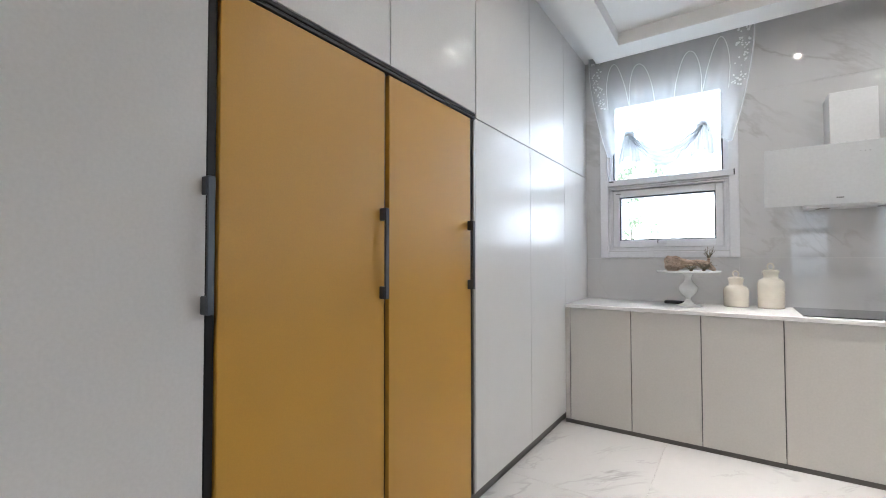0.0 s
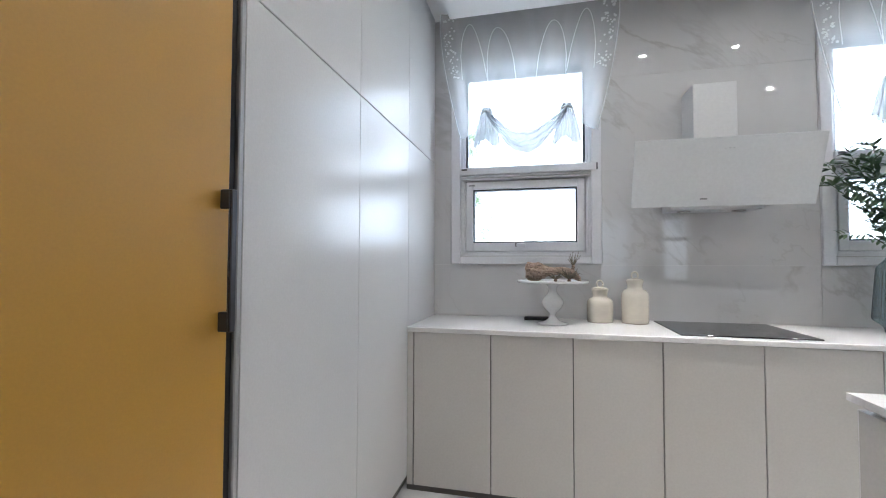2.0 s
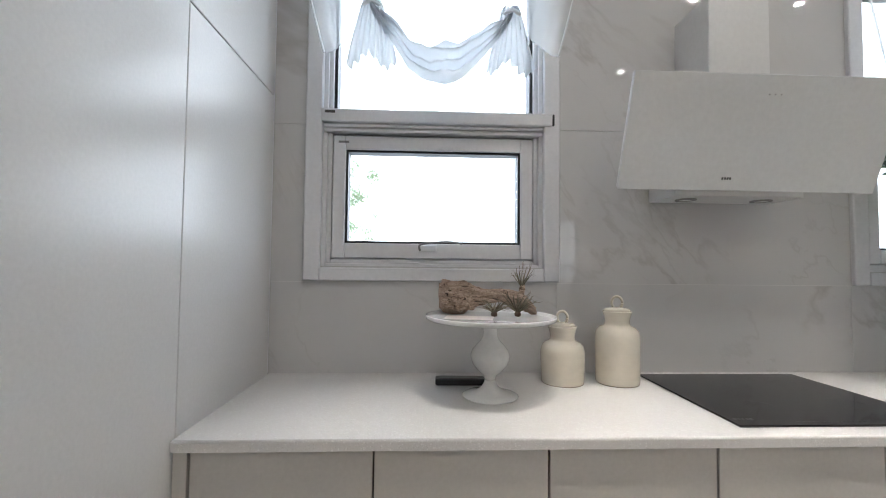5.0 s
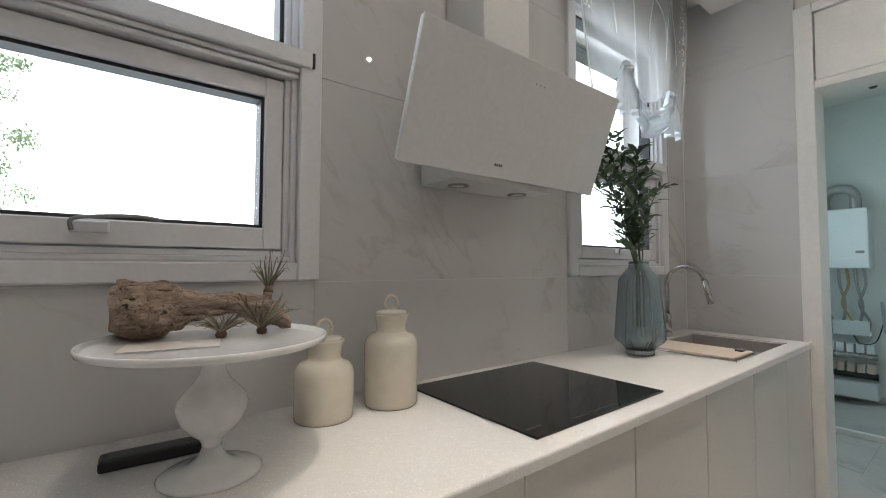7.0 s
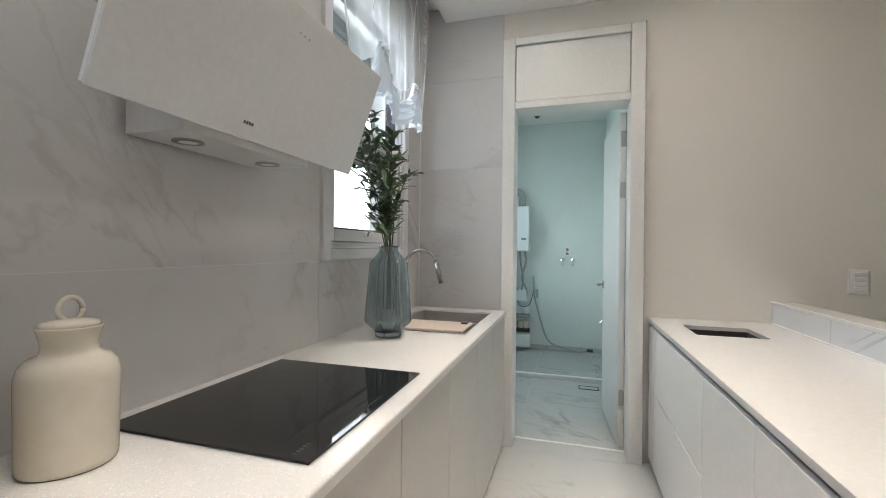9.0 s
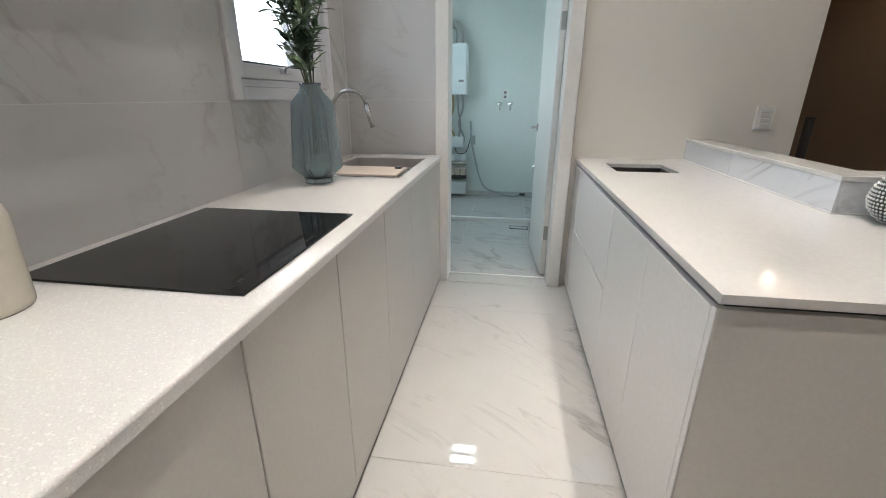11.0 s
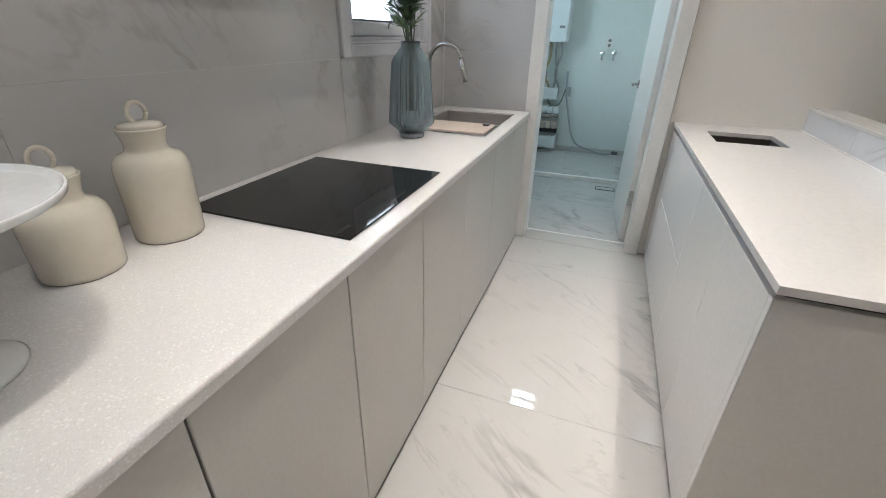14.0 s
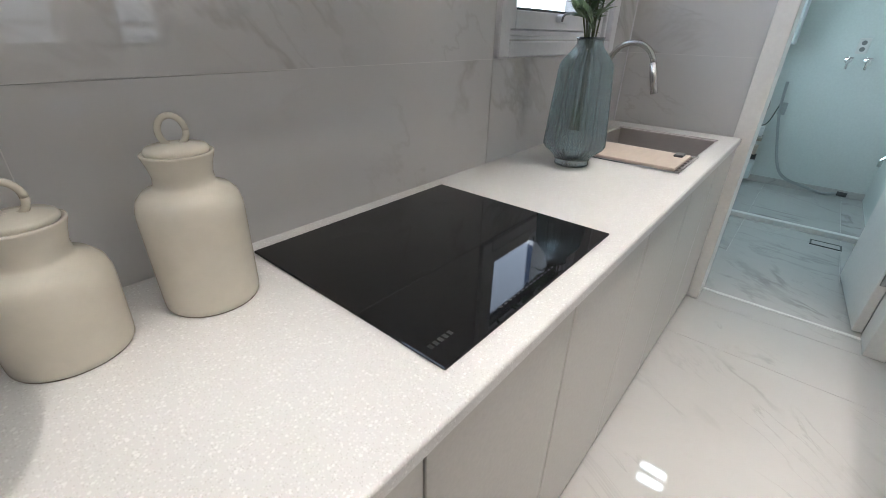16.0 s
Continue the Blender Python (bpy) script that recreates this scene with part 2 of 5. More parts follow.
M_PRINTDK = surface("dark_print", (0.06, 0.06, 0.06), 0.4)
M_HOODGL = surface("white_back_painted_glass", (0.70, 0.71, 0.72), 0.07, vary=0.015)
M_HOODB = surface("white_enamel_steel", (0.68, 0.68, 0.68), 0.3, vary=0.02)
M_STEEL = surface("brushed_steel", (0.55, 0.54, 0.52), 0.25, metal=1.0, vary=0.08)
M_CHROME = surface("chrome", (0.75, 0.75, 0.76), 0.08, metal=1.0, vary=0.03)
M_SINK = surface("grey_granite_sink", (0.36, 0.335, 0.325), 0.5, vary=0.1, grain=250, relief=0.3)
M_BOARD = wood("pale_beech", (0.46, 0.38, 0.32), (0.56, 0.47, 0.40), 0.5, (3, 30, 30))
M_CERAM = surface("cream_glazed_ceramic", (0.70, 0.65, 0.55), 0.16, vary=0.03, scale=6, grain=30, ior=1.65)
M_WHITEGL = surface("white_milk_glass", (0.78, 0.78, 0.77), 0.12, vary=0.02, coat=0.3)
M_VASE = glass_mat("smoky_teal_glass", (0.64, 0.735, 0.765), 0.02)
M_VASE.node_tree.nodes["Principled BSDF"].inputs["Transmission Weight"].default_value = 0.92
M_BARK = bark("driftwood")
M_AIR = leaf_mat("air_plant_green", (0.09, 0.075, 0.05), (0.27, 0.235, 0.17), 0.7)
M_AIRBASE = surface("air_plant_base", (0.13, 0.08, 0.05), 0.8)
M_LEAF = leaf_mat("olive_leaf", (0.035, 0.075, 0.035), (0.15, 0.22, 0.11))
M_STEM = surface("green_stem", (0.07, 0.09, 0.04), 0.6)
M_BLACKPL = surface("black_plastic", (0.015, 0.015, 0.017), 0.4)
M_CARD = surface("printed_card", (0.55, 0.5, 0.47), 0.5, vary=0.3, scale=40)
M_PANE = pane_mat("window_glass")
M_SHEER = sheer_mat("sheer_voile", 0.3, (0.92, 0.94, 0.95), 0.5)
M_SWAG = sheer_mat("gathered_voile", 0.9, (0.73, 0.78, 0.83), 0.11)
M_LACE = sheer_mat("lace_trim", 0.6, (0.88, 0.9, 0.92), 0.3)
M_DOWN = glow("downlight_lens", (1.0, 0.91, 0.79), 320)
M_COVE = glow("cove_led", (1.0, 0.58, 0.22), 3.2)
M_BULB = glow("pendant_bulb", (1.0, 0.82, 0.58), 8)
M_LED = glow("utility_led", (0.87, 0.99, 1.0), 15)
M_HAZE = glow("bright_sky_haze", (0.93, 0.97, 1.0), 1.9)
M_TAUPE = marble("taupe_stone_panel", (0.22, 0.155, 0.105), (0.27, 0.195, 0.135), (0.17, 0.12, 0.085), 0.3, 0.5, 0.8)
M_PORC = surface("pendant_porcelain", (0.62, 0.60, 0.58), 0.3)
M_BOILER = surface("boiler_enamel", (0.70, 0.73, 0.74), 0.3, vary=0.02)
M_PIPE = surface("flexible_grey_pipe", (0.35, 0.35, 0.34), 0.4, metal=0.4, vary=0.2, scale=30)
M_PIPEY = surface("yellow_gas_pipe", (0.42, 0.32, 0.16), 0.5)
M_HOSE = surface("grey_hose", (0.38, 0.40, 0.41), 0.45)
M_SPOT = surface("dotted_black_ceramic", (0.02, 0.022, 0.026), 0.35)
M_DOT = surface("white_glaze_dot", (0.72, 0.71, 0.69), 0.3)
M_CRYSTAL = glow("crystal_drop", (1.0, 0.80, 0.55), 2.2)
M_GRASS = surface("garden_ground", (0.10, 0.13, 0.06), 0.9, vary=0.4, scale=0.6, grain=12)
M_STUCCO = surface("pale_stucco", (0.62, 0.60, 0.57), 0.8)
M_DKWIN = surface("far_window_glass", (0.09, 0.11, 0.13), 0.1)
M_EAVE = surface("grey_eave_metal", (0.30, 0.31, 0.33), 0.5)


# ---- mesh helpers ----
def wmat(o):
    if o is None:
        return Matrix.Identity(4)
    return wmat(o.parent) @ o.matrix_parent_inverse @ o.matrix_basis


def part(name, bm, material, parent=None, label="", smooth=False, kind=""):
    me = bpy.data.meshes.new(name)
    bmesh.ops.recalc_face_normals(bm, faces=bm.faces)
    bm.to_mesh(me)
    bm.free()
    me.materials.append(material)
    if smooth:
        me.shade_smooth()
    ob = new(name, me)
    if parent is not None:
        ob.parent = parent
        ob.matrix_parent_inverse = wmat(parent).inverted()
    return tagged(ob, label=label, kind=kind)


def thing(name, x, y, z, label, category, group="", kind=""):
    ob = new(name)
    ob.empty_display_size = 0.1
    ob.matrix_basis = pose(x, y, z)
    return tagged(ob, label, category, group, kind)


def setting(ob, label, category):
    return tagged(ob, label, category, kind="structure")


def add_box(bm, x0, y0, z0, x1, y1, z1, b=0.0, seg=1):
    m = Matrix.Translation(((x0 + x1) / 2, (y0 + y1) / 2, (z0 + z1) / 2)) @ Matrix.Diagonal((abs(x1 - x0), abs(y1 - y0), abs(z1 - z0), 1))
    tmp = bmesh.new()
    bmesh.ops.create_cube(tmp, size=1, matrix=m)
    if b:
        bmesh.ops.bevel(tmp, geom=tmp.edges[:], offset=b, segments=seg, affect="EDGES", profile=0.5)
    me = bpy.data.meshes.new("tmp")
    tmp.to_mesh(me)
    tmp.free()
    bm.from_mesh(me)
    bpy.data.meshes.remove(me)
    return bm


def bx(x0, y0, z0, x1, y1, z1, b=0.0, seg=1):
    return add_box(bmesh.new(), x0, y0, z0, x1, y1, z1, b, seg)


def turn_bm(bm, m):
    bmesh.ops.transform(bm, matrix=m, verts=bm.verts)
    return bm


def lathe(profile, cx, cy, cz, segs=48, ribs=0, rib=0.0, rib_z=(0, 0)):
    bm = bmesh.new()
    rings = []
    for r, z in profile:
        ring = []
        for i in range(segs):
            a = 2 * math.pi * i / segs
            k = r * (1 + (rib * (abs(math.sin(a * ribs / 2)) - 0.6) if ribs and rib_z[0] < z < rib_z[1] else 0))
            ring.append(bm.verts.new((cx + k * math.cos(a), cy + k * math.sin(a), cz + z)))
        rings.append(ring)
    for a, b in zip(rings, rings[1:]):
        for i in range(segs):
            j = (i + 1) % segs
            bm.faces.new((a[i], a[j], b[j], b[i]))
    for ring, r in ((rings[0], profile[0][0]), (rings[-1], profile[-1][0])):
        if r > 1e-4:
            bm.faces.new(ring)
    bmesh.ops.remove_doubles(bm, verts=bm.verts, dist=1e-5)
    return bm


def add_tube(bm, pts, radius, segs=8, taper=None):
    pts = [Vector(p) for p in pts]
    rings = []
    up = Vector((0.13, 0.27, 0.95))
    for i, p in enumerate(pts):
        d = (pts[min(i + 1, len(pts) - 1)] - pts[max(i - 1, 0)]).normalized()
        s = d.cross(up)
        s = s.normalized() if s.length > 1e-3 else Vector((1, 0, 0))
        w = s.cross(d).normalized()
        r = radius if taper is None else radius * (1 + (taper - 1) * i / (len(pts) - 1))
        rings.append([bm.verts.new(p + r * (math.cos(2 * math.pi * k / segs) * s + math.sin(2 * math.pi * k / segs) * w)) for k in range(segs)])
    for a, b in zip(rings, rings[1:]):
        for k in range(segs):
            bm.faces.new((a[k], a[(k + 1) % segs], b[(k + 1) % segs], b[k]))
    bm.faces.new(rings[0][::-1])
    bm.faces.new(rings[-1])
    return bm


def tube(pts, radius, segs=8, taper=None):
    return add_tube(bmesh.new(), pts, radius, segs, taper)


def arc(cx, cy, cz, r, a0, a1, n, plane="yz"):
    out = []
    for i in range(n + 1):
        a = radians(a0 + (a1 - a0) * i / n)
        u, w = r * math.cos(a), r * math.sin(a)
        out.append((cx, cy + u, cz + w) if plane == "yz" else (cx + u, cy, cz + w) if plane == "xz" else (cx + u, cy + w, cz))
    return out


def smooth_path(pts, n=8):
    out = []
    P = [Vector(p) for p in pts]
    for i in range(len(P) - 1):
        a, b, c, d = P[max(i - 1, 0)], P[i], P[i + 1], P[min(i + 2, len(P) - 1)]
        for k in range(n):
            t = k / n
            out.append(0.5 * ((2 * b) + (c - a) * t + (2 * a - 5 * b + 4 * c - d) * t * t + (3 * b - a - 3 * c + d) * t ** 3))
    out.append(P[-1])
    return out


def cells(u0, u1, v0, v1, holes):
    """Rectangles that fill u0..u1 by v0..v1 but for the holes."""
    us = sorted({u0, u1, *[h[k] for h in holes for k in (0, 1) if u0 < h[k] < u1]})
    vs = sorted({v0, v1, *[h[k] for h in holes for k in (2, 3) if v0 < h[k] < v1]})
    out = []
    for a, b in zip(us, us[1:]):
        for c, d in zip(vs, vs[1:]):
            mu, mv = (a + b) / 2, (c + d) / 2
            if not any(h[0] < mu < h[1] and h[2] < mv < h[3] for h in holes):
                out.append((a, b, c, d))
    return out


def wall_y(name, x0, x1, z0, z1, ya, yb, holes, mat, label):
    bm = bmesh.new()
    for a, b, c, d in cells(x0, x1, z0, z1, holes):
        add_box(bm, a, ya, c, b, yb, d)
    return setting(part(name, bm, mat), label, "wall")


def wall_x(name, y0, y1, z0, z1, xa, xb, holes, mat, label):
    bm = bmesh.new()
    for a, b, c, d in cells(y0, y1, z0, z1, holes):
        add_box(bm, xa, a, c, xb, b, d)
    return setting(part(name, bm, mat), label, "wall")


# ---- structure ----
NORTH, EAST, CEIL, SOFFIT = 0.62, 3.515, 2.93, 2.83
W1 = (0.118, 1.093, 1.225, 2.625)
W2 = (2.278, 3.25, 1.222, 2.622)
inset = 0.055
H1 = (W1[0] + inset, W1[1] - inset, W1[2] + inset, W1[3] - inset)
H2 = (W2[0] + inset, W2[1] - inset, W2[2] + inset, W2[3] - inset)
wall_y("wall_north", -0.8, EAST + 0.15, 0, 3.05, NORTH + 0.0035, 0.85, [H1, H2], M_WGROUT, "tiled kitchen wall with two window openings")
SW1, SW2 = (1.9, 2.5, 0.85, 2.2), (3.08, 3.62, 0.85, 2.2)
wall_y("wall_south", -0.8, 7.2, 0, 3.05, -6.15, -6.0, [SW1, SW2], M_WALL, "plain warm white wall with two windows")
wall_x("wall_west", -6.0, NORTH + 0.012, 0, 3.05, -0.95, -0.8, [], M_WALL, "plain warm white wall behind the tall cabinets")
DOOR = (-0.76, -0.02, 0, 2.21)
wall_x("wall_east", -2.055, NORTH + 0.012, 0, 3.05, EAST + 0.004, EAST + 0.15, [DOOR], M_WALL, "warm white papered wall with the utility doorway")
wall_x("wall_far_east", -6.0, -2.02, 0, 3.05, 7.2, 7.35, [], M_WALL, "plain wall of the next room")
wall_y("wall_stair", EAST + 0.15, 7.2, 0, 3.05, -2.055, -1.90, [], M_WALL, "plain wall between utility and stair")
wall_y("wall_taupe", 3.2, 7.2, 0, 2.62, -4.17, -4.02, [], M_TAUPE, "taupe stone panelled wall under a glowing cove")
setting(part("cove_strip", bx(3.25, -4.16, 2.63, 7.15, -4.06, 2.645, 0.002), M_COVE), "warm glowing cove light along the taupe wall", "cove light")
setting(part("ceiling_drop", bx(3.65, -4.0, 2.80, 7.2, -2.03, 2.84), M_CEIL), "dropped plain ceiling of the next room", "ceiling")
# ceiling: outer soffit band, tray edge and raised tray
bm = bmesh.new()
tray = (0.36, 3.28, -5.4, 0.22)
for a, b, c, d in cells(0.14, EAST, -6.0, 0.44, [tray]):
    add_box(bm, a, c, SOFFIT, b, d, SOFFIT + 0.03)
for q in ((tray[0] - 0.02, tray[2], tray[0], tray[3]), (tray[1], tray[2], tray[1] + 0.02, tray[3]), (tray[0] - 0.02, tray[3], tray[1] + 0.02, tray[3] + 0.02), (tray[0] - 0.02, tray[2] - 0.02, tray[1] + 0.02, tray[2])):
    add_box(bm, q[0], q[1], SOFFIT + 0.028, q[2], q[3], CEIL)
for q in ((0.14, 0.412, EAST, 0.44), (0.14, -6.0, 0.165, 0.412)):
    add_box(bm, q[0], q[1], SOFFIT + 0.03, q[2], q[3], CEIL)
setting(part("ceiling_soffit", bm, M_CEIL), "white stepped ceiling border with a curtain pocket", "ceiling")
setting(part("ceiling", bx(-0.95, -6.15, CEIL, 7.35, 0.85, CEIL + 0.12), M_CEIL), "white painted tray ceiling", "ceiling")
setting(part("subfloor", bx(-0.95, -6.15, -0.25, 7.35, 1.2, -0.0025), M_GROUT), "pale grout bed under the floor tiles", "floor")


def window_unit(name, box, y, label, roller=True):
    """A window with casing on the wall face y, a fixed pane above and a tilting sash below."""
    x0, x1, z0, z1 = box
    w = thing(name, (x0 + x1) / 2, y, z0, label, "window", kind="structure")
    c = 0.062
    f = y - 0.018
    bm = bmesh.new()
    add_box(bm, x0, f, z0, x0 + c, y + 0.05, z1, 0.004)
    add_box(bm, x1 - c, f, z0, x1, y + 0.05, z1, 0.004)
    add_box(bm, x0 + c, f, z0, x1 - c, y + 0.05, z0 + c * 0.8, 0.004)
    add_box(bm, x0 + c, f, z1 - c, x1 - c, y + 0.05, z1, 0.004)
    part("window_casing", bm, M_PVC, w)
    # stepped inner frame
    bm = bmesh.new()
    a, b, lo, hi = x0 + c, x1 - c, z0 + c * 0.8, z1 - c
    s = 0.016
    for yy, o in ((y + 0.006, 0.0), (y + 0.022, s)):
        add_box(bm, a + o, yy, lo + o, a + o + s, y + 0.12, hi - o, 0.002)
        add_box(bm, b - o - s, yy, lo + o, b - o, y + 0.12, hi - o, 0.002)
        add_box(bm, a + o + s, yy, lo + o, b - o - s, y + 0.12, lo + o + s, 0.002)
        add_box(bm, a + o + s, yy, hi - o - s, b - o - s, y + 0.12, hi - o, 0.002)
    part("window_frame", bm, M_PVC, w)
    h = z1 - z0
    rz = z0 + 0.43 * h
    bm = bmesh.new()
    add_box(bm, a - 0.004, f - 0.012, rz, b + 0.03, y + 0.11, rz + 0.048, 0.005, 2)
    rail = part("cross_rail", bm, M_PVC, w)
    part("rail_end", bx(b + 0.031, f - 0.010, rz + 0.002, b + 0.038, y + 0.02, rz + 0.046, 0.002), M_GASKET, rail)
    part("maker_mark", bx(a + 0.012, f - 0.0135, rz + 0.030, a + 0.05, f - 0.0118, rz + 0.040), M_PRINTDK, rail)
    if roller:
        bm = bmesh.new()
        add_box(bm, a + 0.004, f + 0.004, rz - 0.016, b - 0.002, y + 0.08, rz - 0.003, 0.003)
        add_box(bm, a + 0.004, f + 0.010, rz - 0.032, b - 0.002, y + 0.08, rz - 0.019, 0.003)
        part("screen_cassette", bm, M_PVC, w)
    # lower sash
    sx0, sx1, sz0, sz1 = a + 2 * s + 0.004, b - 2 * s - 0.004, lo + 2 * s + 0.004, rz - 0.04
    bm = bmesh.new()
    for q in ((a + s, lo + s, a + 3.2 * s, rz), (b - 3.2 * s, lo + s, b - s, rz), (a + 3.2 * s, lo + s, b - 3.2 * s, lo + 3.2 * s), (a + 3.2 * s, rz - 0.055, b - 3.2 * s, rz - 0.005)):
        add_box(bm, q[0], y + 0.088, q[1], q[2], y + 0.118, q[3])
    part("sash_stop", bm, M_PVC, w)
    t, tb, tt = 0.048, 0.058, 0.054
    bm = bmesh.new()
    for q in ((sx0, sz0, sx0 + t, sz1), (sx1 - t, sz0, sx1, sz1), (sx0 + t, sz0, sx1 - t, sz0 + tb), (sx0 + t, sz1 - tt, sx1 - t, sz1)):
        add_box(bm, q[0], y + 0.018, q[1], q[2], y + 0.085, q[3], 0.003)
    sash = part("sash", bm, M_PVC, w)
    g = 0.009
    gx0, gx1, gz0, gz1 = sx0 + t, sx1 - t, sz0 + tb, sz1 - tt
    bm = bmesh.new()
    for q in ((gx0, gz0, gx0 + g, gz1), (gx1 - g, gz0, gx1, gz1), (gx0 + g, gz0, gx1 - g, gz0 + g), (gx0 + g, gz1 - g, gx1 - g, gz1)):
        add_box(bm, q[0], y + 0.03, q[1], q[2], y + 0.08, q[3])
    part("gasket", bm, M_GASKET, sash)
    pane = part("pane", bx(gx0 + g, y + 0.055, gz0 + g, gx1 - g, y + 0.061, gz1 - g), M_PANE, sash)
    pane.visible_shadow = False
    part("maker_mark", bx(sx0 + 0.02, y + 0.0165, sz1 - 0.03, sx0 + 0.06, y + 0.0182, sz1 - 0.022), M_PRINT, sash)
    hx = (x0 + x1) / 2 + 0.01
    hd = part("handle", tube(smooth_path([(hx - 0.06, y - 0.004, sz0 + 0.03), (hx - 0.06, y - 0.012, sz0 + 0.052), (hx - 0.02, y - 0.02, sz0 + 0.06), (hx + 0.05, y - 0.024, sz0 + 0.064), (hx + 0.10, y - 0.02, sz0 + 0.058)], 6), 0.0045, 8), M_PRINT, sash)
    part("handle_plate", bx(hx - 0.066, y - 0.006, sz0 + 0.026, hx + 0.004, y + 0.018, sz0 + 0.052, 0.005, 2), M_PVC, hd)
    # fixed upper pane
    ux0, ux1, uz0, uz1 = a + 2 * s, b - 2 * s, rz + 0.048, hi - 2 * s
    bm = bmesh.new()
    e = 0.012
    for q in ((ux0, uz0, ux0 + e, uz1), (ux1 - e, uz0, ux1, uz1), (ux0 + e, uz1 - e, ux1 - e, uz1)):
        add_box(bm, q[0], y + 0.04, q[1], q[2], y + 0.1, q[3])
    part("gasket", bm, M_GASKET, w)
    pane = part("pane", bx(ux0 + e, y + 0.06, uz0, ux1 - e, y + 0.066, uz1 - e), M_PANE, w)
    pane.visible_shadow = False
    return w


window_unit("window_1", W1, NORTH, "white framed window with tilting lower sash beside the tall cabinets")
window_unit("window_2", W2, NORTH, "white framed window with tilting lower sash above the sink")
def south_window(name, box):
    x0, x1, z0, z1 = box
    w = thing(name, (x0 + x1) / 2, -6.05, z0, "white framed window on the far living room wall", "window", kind="structure")
    bm = bmesh.new()
    for q in ((x0, z0, x0 + 0.05, z1), (x1 - 0.05, z0, x1, z1), (x0 + 0.05, z0, x1 - 0.05, z0 + 0.05), (x0 + 0.05, z1 - 0.05, x1 - 0.05, z1), (x0 + 0.05, z0 + 0.40, x1 - 0.05, z0 + 0.47), (x0 + 0.05, z0 + 0.86, x1 - 0.05, z0 + 0.95)):
        add_box(bm, q[0], -6.1, q[1], q[2], -6.0, q[3], 0.003)
    part("window_frame", bm, M_PVC, w)
    for a, b in ((0.05, 0.40), (0.47, 0.86), (0.95, z1 - z0 - 0.05)):
        part("pane", bx(x0 + 0.05, -6.06, z0 + a, x1 - 0.05, -6.055, z0 + b), M_PANE, w).visible_shadow = False


south_window("window_3", SW1)
south_window("window_4", SW2)


# ---- utility doorway ----
TX = 3.475
d = thing("door_trim", TX, -0.40, 0, "white painted door surround with a transom panel", "door frame", kind="structure")
bm = bmesh.new()
add_box(bm, TX, -0.042, 0, EAST + 0.15, 0.038, 2.65, 0.003)
add_box(bm, TX, -0.816, 0, EAST + 0.15, -0.736, 2.65, 0.003)
add_box(bm, TX, -0.736, 2.60, EAST + 0.15, -0.042, 2.65, 0.003)
add_box(bm, TX, -0.736, 2.19, EAST + 0.15, -0.042, 2.235, 0.003)
part("jamb", bm, M_TRIM, d)
part("transom_panel", bx(TX + 0.012, -0.731, 2.24, TX + 0.04, -0.047, 2.595, 0.002), M_TRIM, d)
part("reveal_line", bx(TX + 0.03, -0.736, 2.236, TX + 0.05, -0.042, 2.599), M_PROFILE, d)
part("shadow_line", bx(TX + 0.014, -0.8195, 0, EAST + 0.004, -0.8165, 2.655), M_PROFILE, d)
part("shadow_line", bx(TX + 0.014, -0.822, 2.651, EAST + 0.004, 0.038, 2.656), M_GAP, d)
part("threshold", bx(EAST - 0.05, -0.736, -0.010, EAST + 0.10, -0.042, 0.0015), M_FLOOR, d)
part("threshold_bar", bx(EAST + 0.10, -0.736, -0.004, EAST + 0.12, -0.042, 0.006, 0.002), M_TRIM, d)

leaf_pose = pose(EAST + 0.155, -0.736, 0, 0, 0, 4)
dl = thing("door_1", EAST + 0.155, -0.736, 0, "white painted utility door standing open into the utility room", "door", kind="structure")
dl.matrix_basis = leaf_pose
def door_part(name, bm, mat, label=""):
    ob = part(name, bm, mat, dl, label)
    ob.matrix_parent_inverse = Matrix.Identity(4)
    return ob
door_part("door_leaf", bx(0.0, 0.0, 0.012, 0.69, 0.04, 2.17, 0.003), M_TRIM)
hb = bmesh.new()
add_box(hb, 0.615, 0.040, 0.98, 0.65, 0.05, 1.04, 0.003)
add_tube(hb, [(0.632, 0.045, 1.01), (0.632, 0.085, 1.01), (0.60, 0.092, 1.01), (0.53, 0.092, 1.01)], 0.009)
door_part("door_handle", hb, M_STEEL, "brushed steel lever handle")
for hz in (0.28, 1.62, 1.95):
    door_part("hinge", bx(-0.012, 0.004, hz, 0.0, 0.034, hz + 0.10, 0.002), M_STEEL)

# ---- utility room ----
UX1, UN, US, UC = 6.32, 0.72, -0.80, 2.90
bm = bmesh.new()
add_box(bm, UX1, US, 0, UX1 + 0.1, UN, UC)
setting(part("wall_utility_back", bm, M_UWALL), "pale painted utility room back wall", "wall")
setting(part("wall_utility_side", bx(EAST + 0.15, US - 0.1, 0, UX1 + 0.1, US, UC), M_UWALL), "pale painted utility room side wall", "wall")
# opening out of view, added to let the utility fill lamp in
wall_y("wall_utility_outer", EAST + 0.15, UX1 + 0.1, 0, UC, UN, UN + 0.12, [(4.4, 5.6, 1.2, 2.2)], M_UWALL, "pale utility wall with an added unseen opening for the fill lamp")
setting(part("utility_ceiling", bx(EAST + 0.15, US - 0.1, UC, UX1 + 0.1, UN + 0.1, UC + 0.05), M_CEIL), "white utility room ceiling", "ceiling")
part("curb_edge", bx(5.06, US, -0.01, 5.11, UN, 0.035, 0.004), M_TRIM, None)
setting(bpy.data.objects["curb_edge"], "low white curb across the utility floor", "curb")
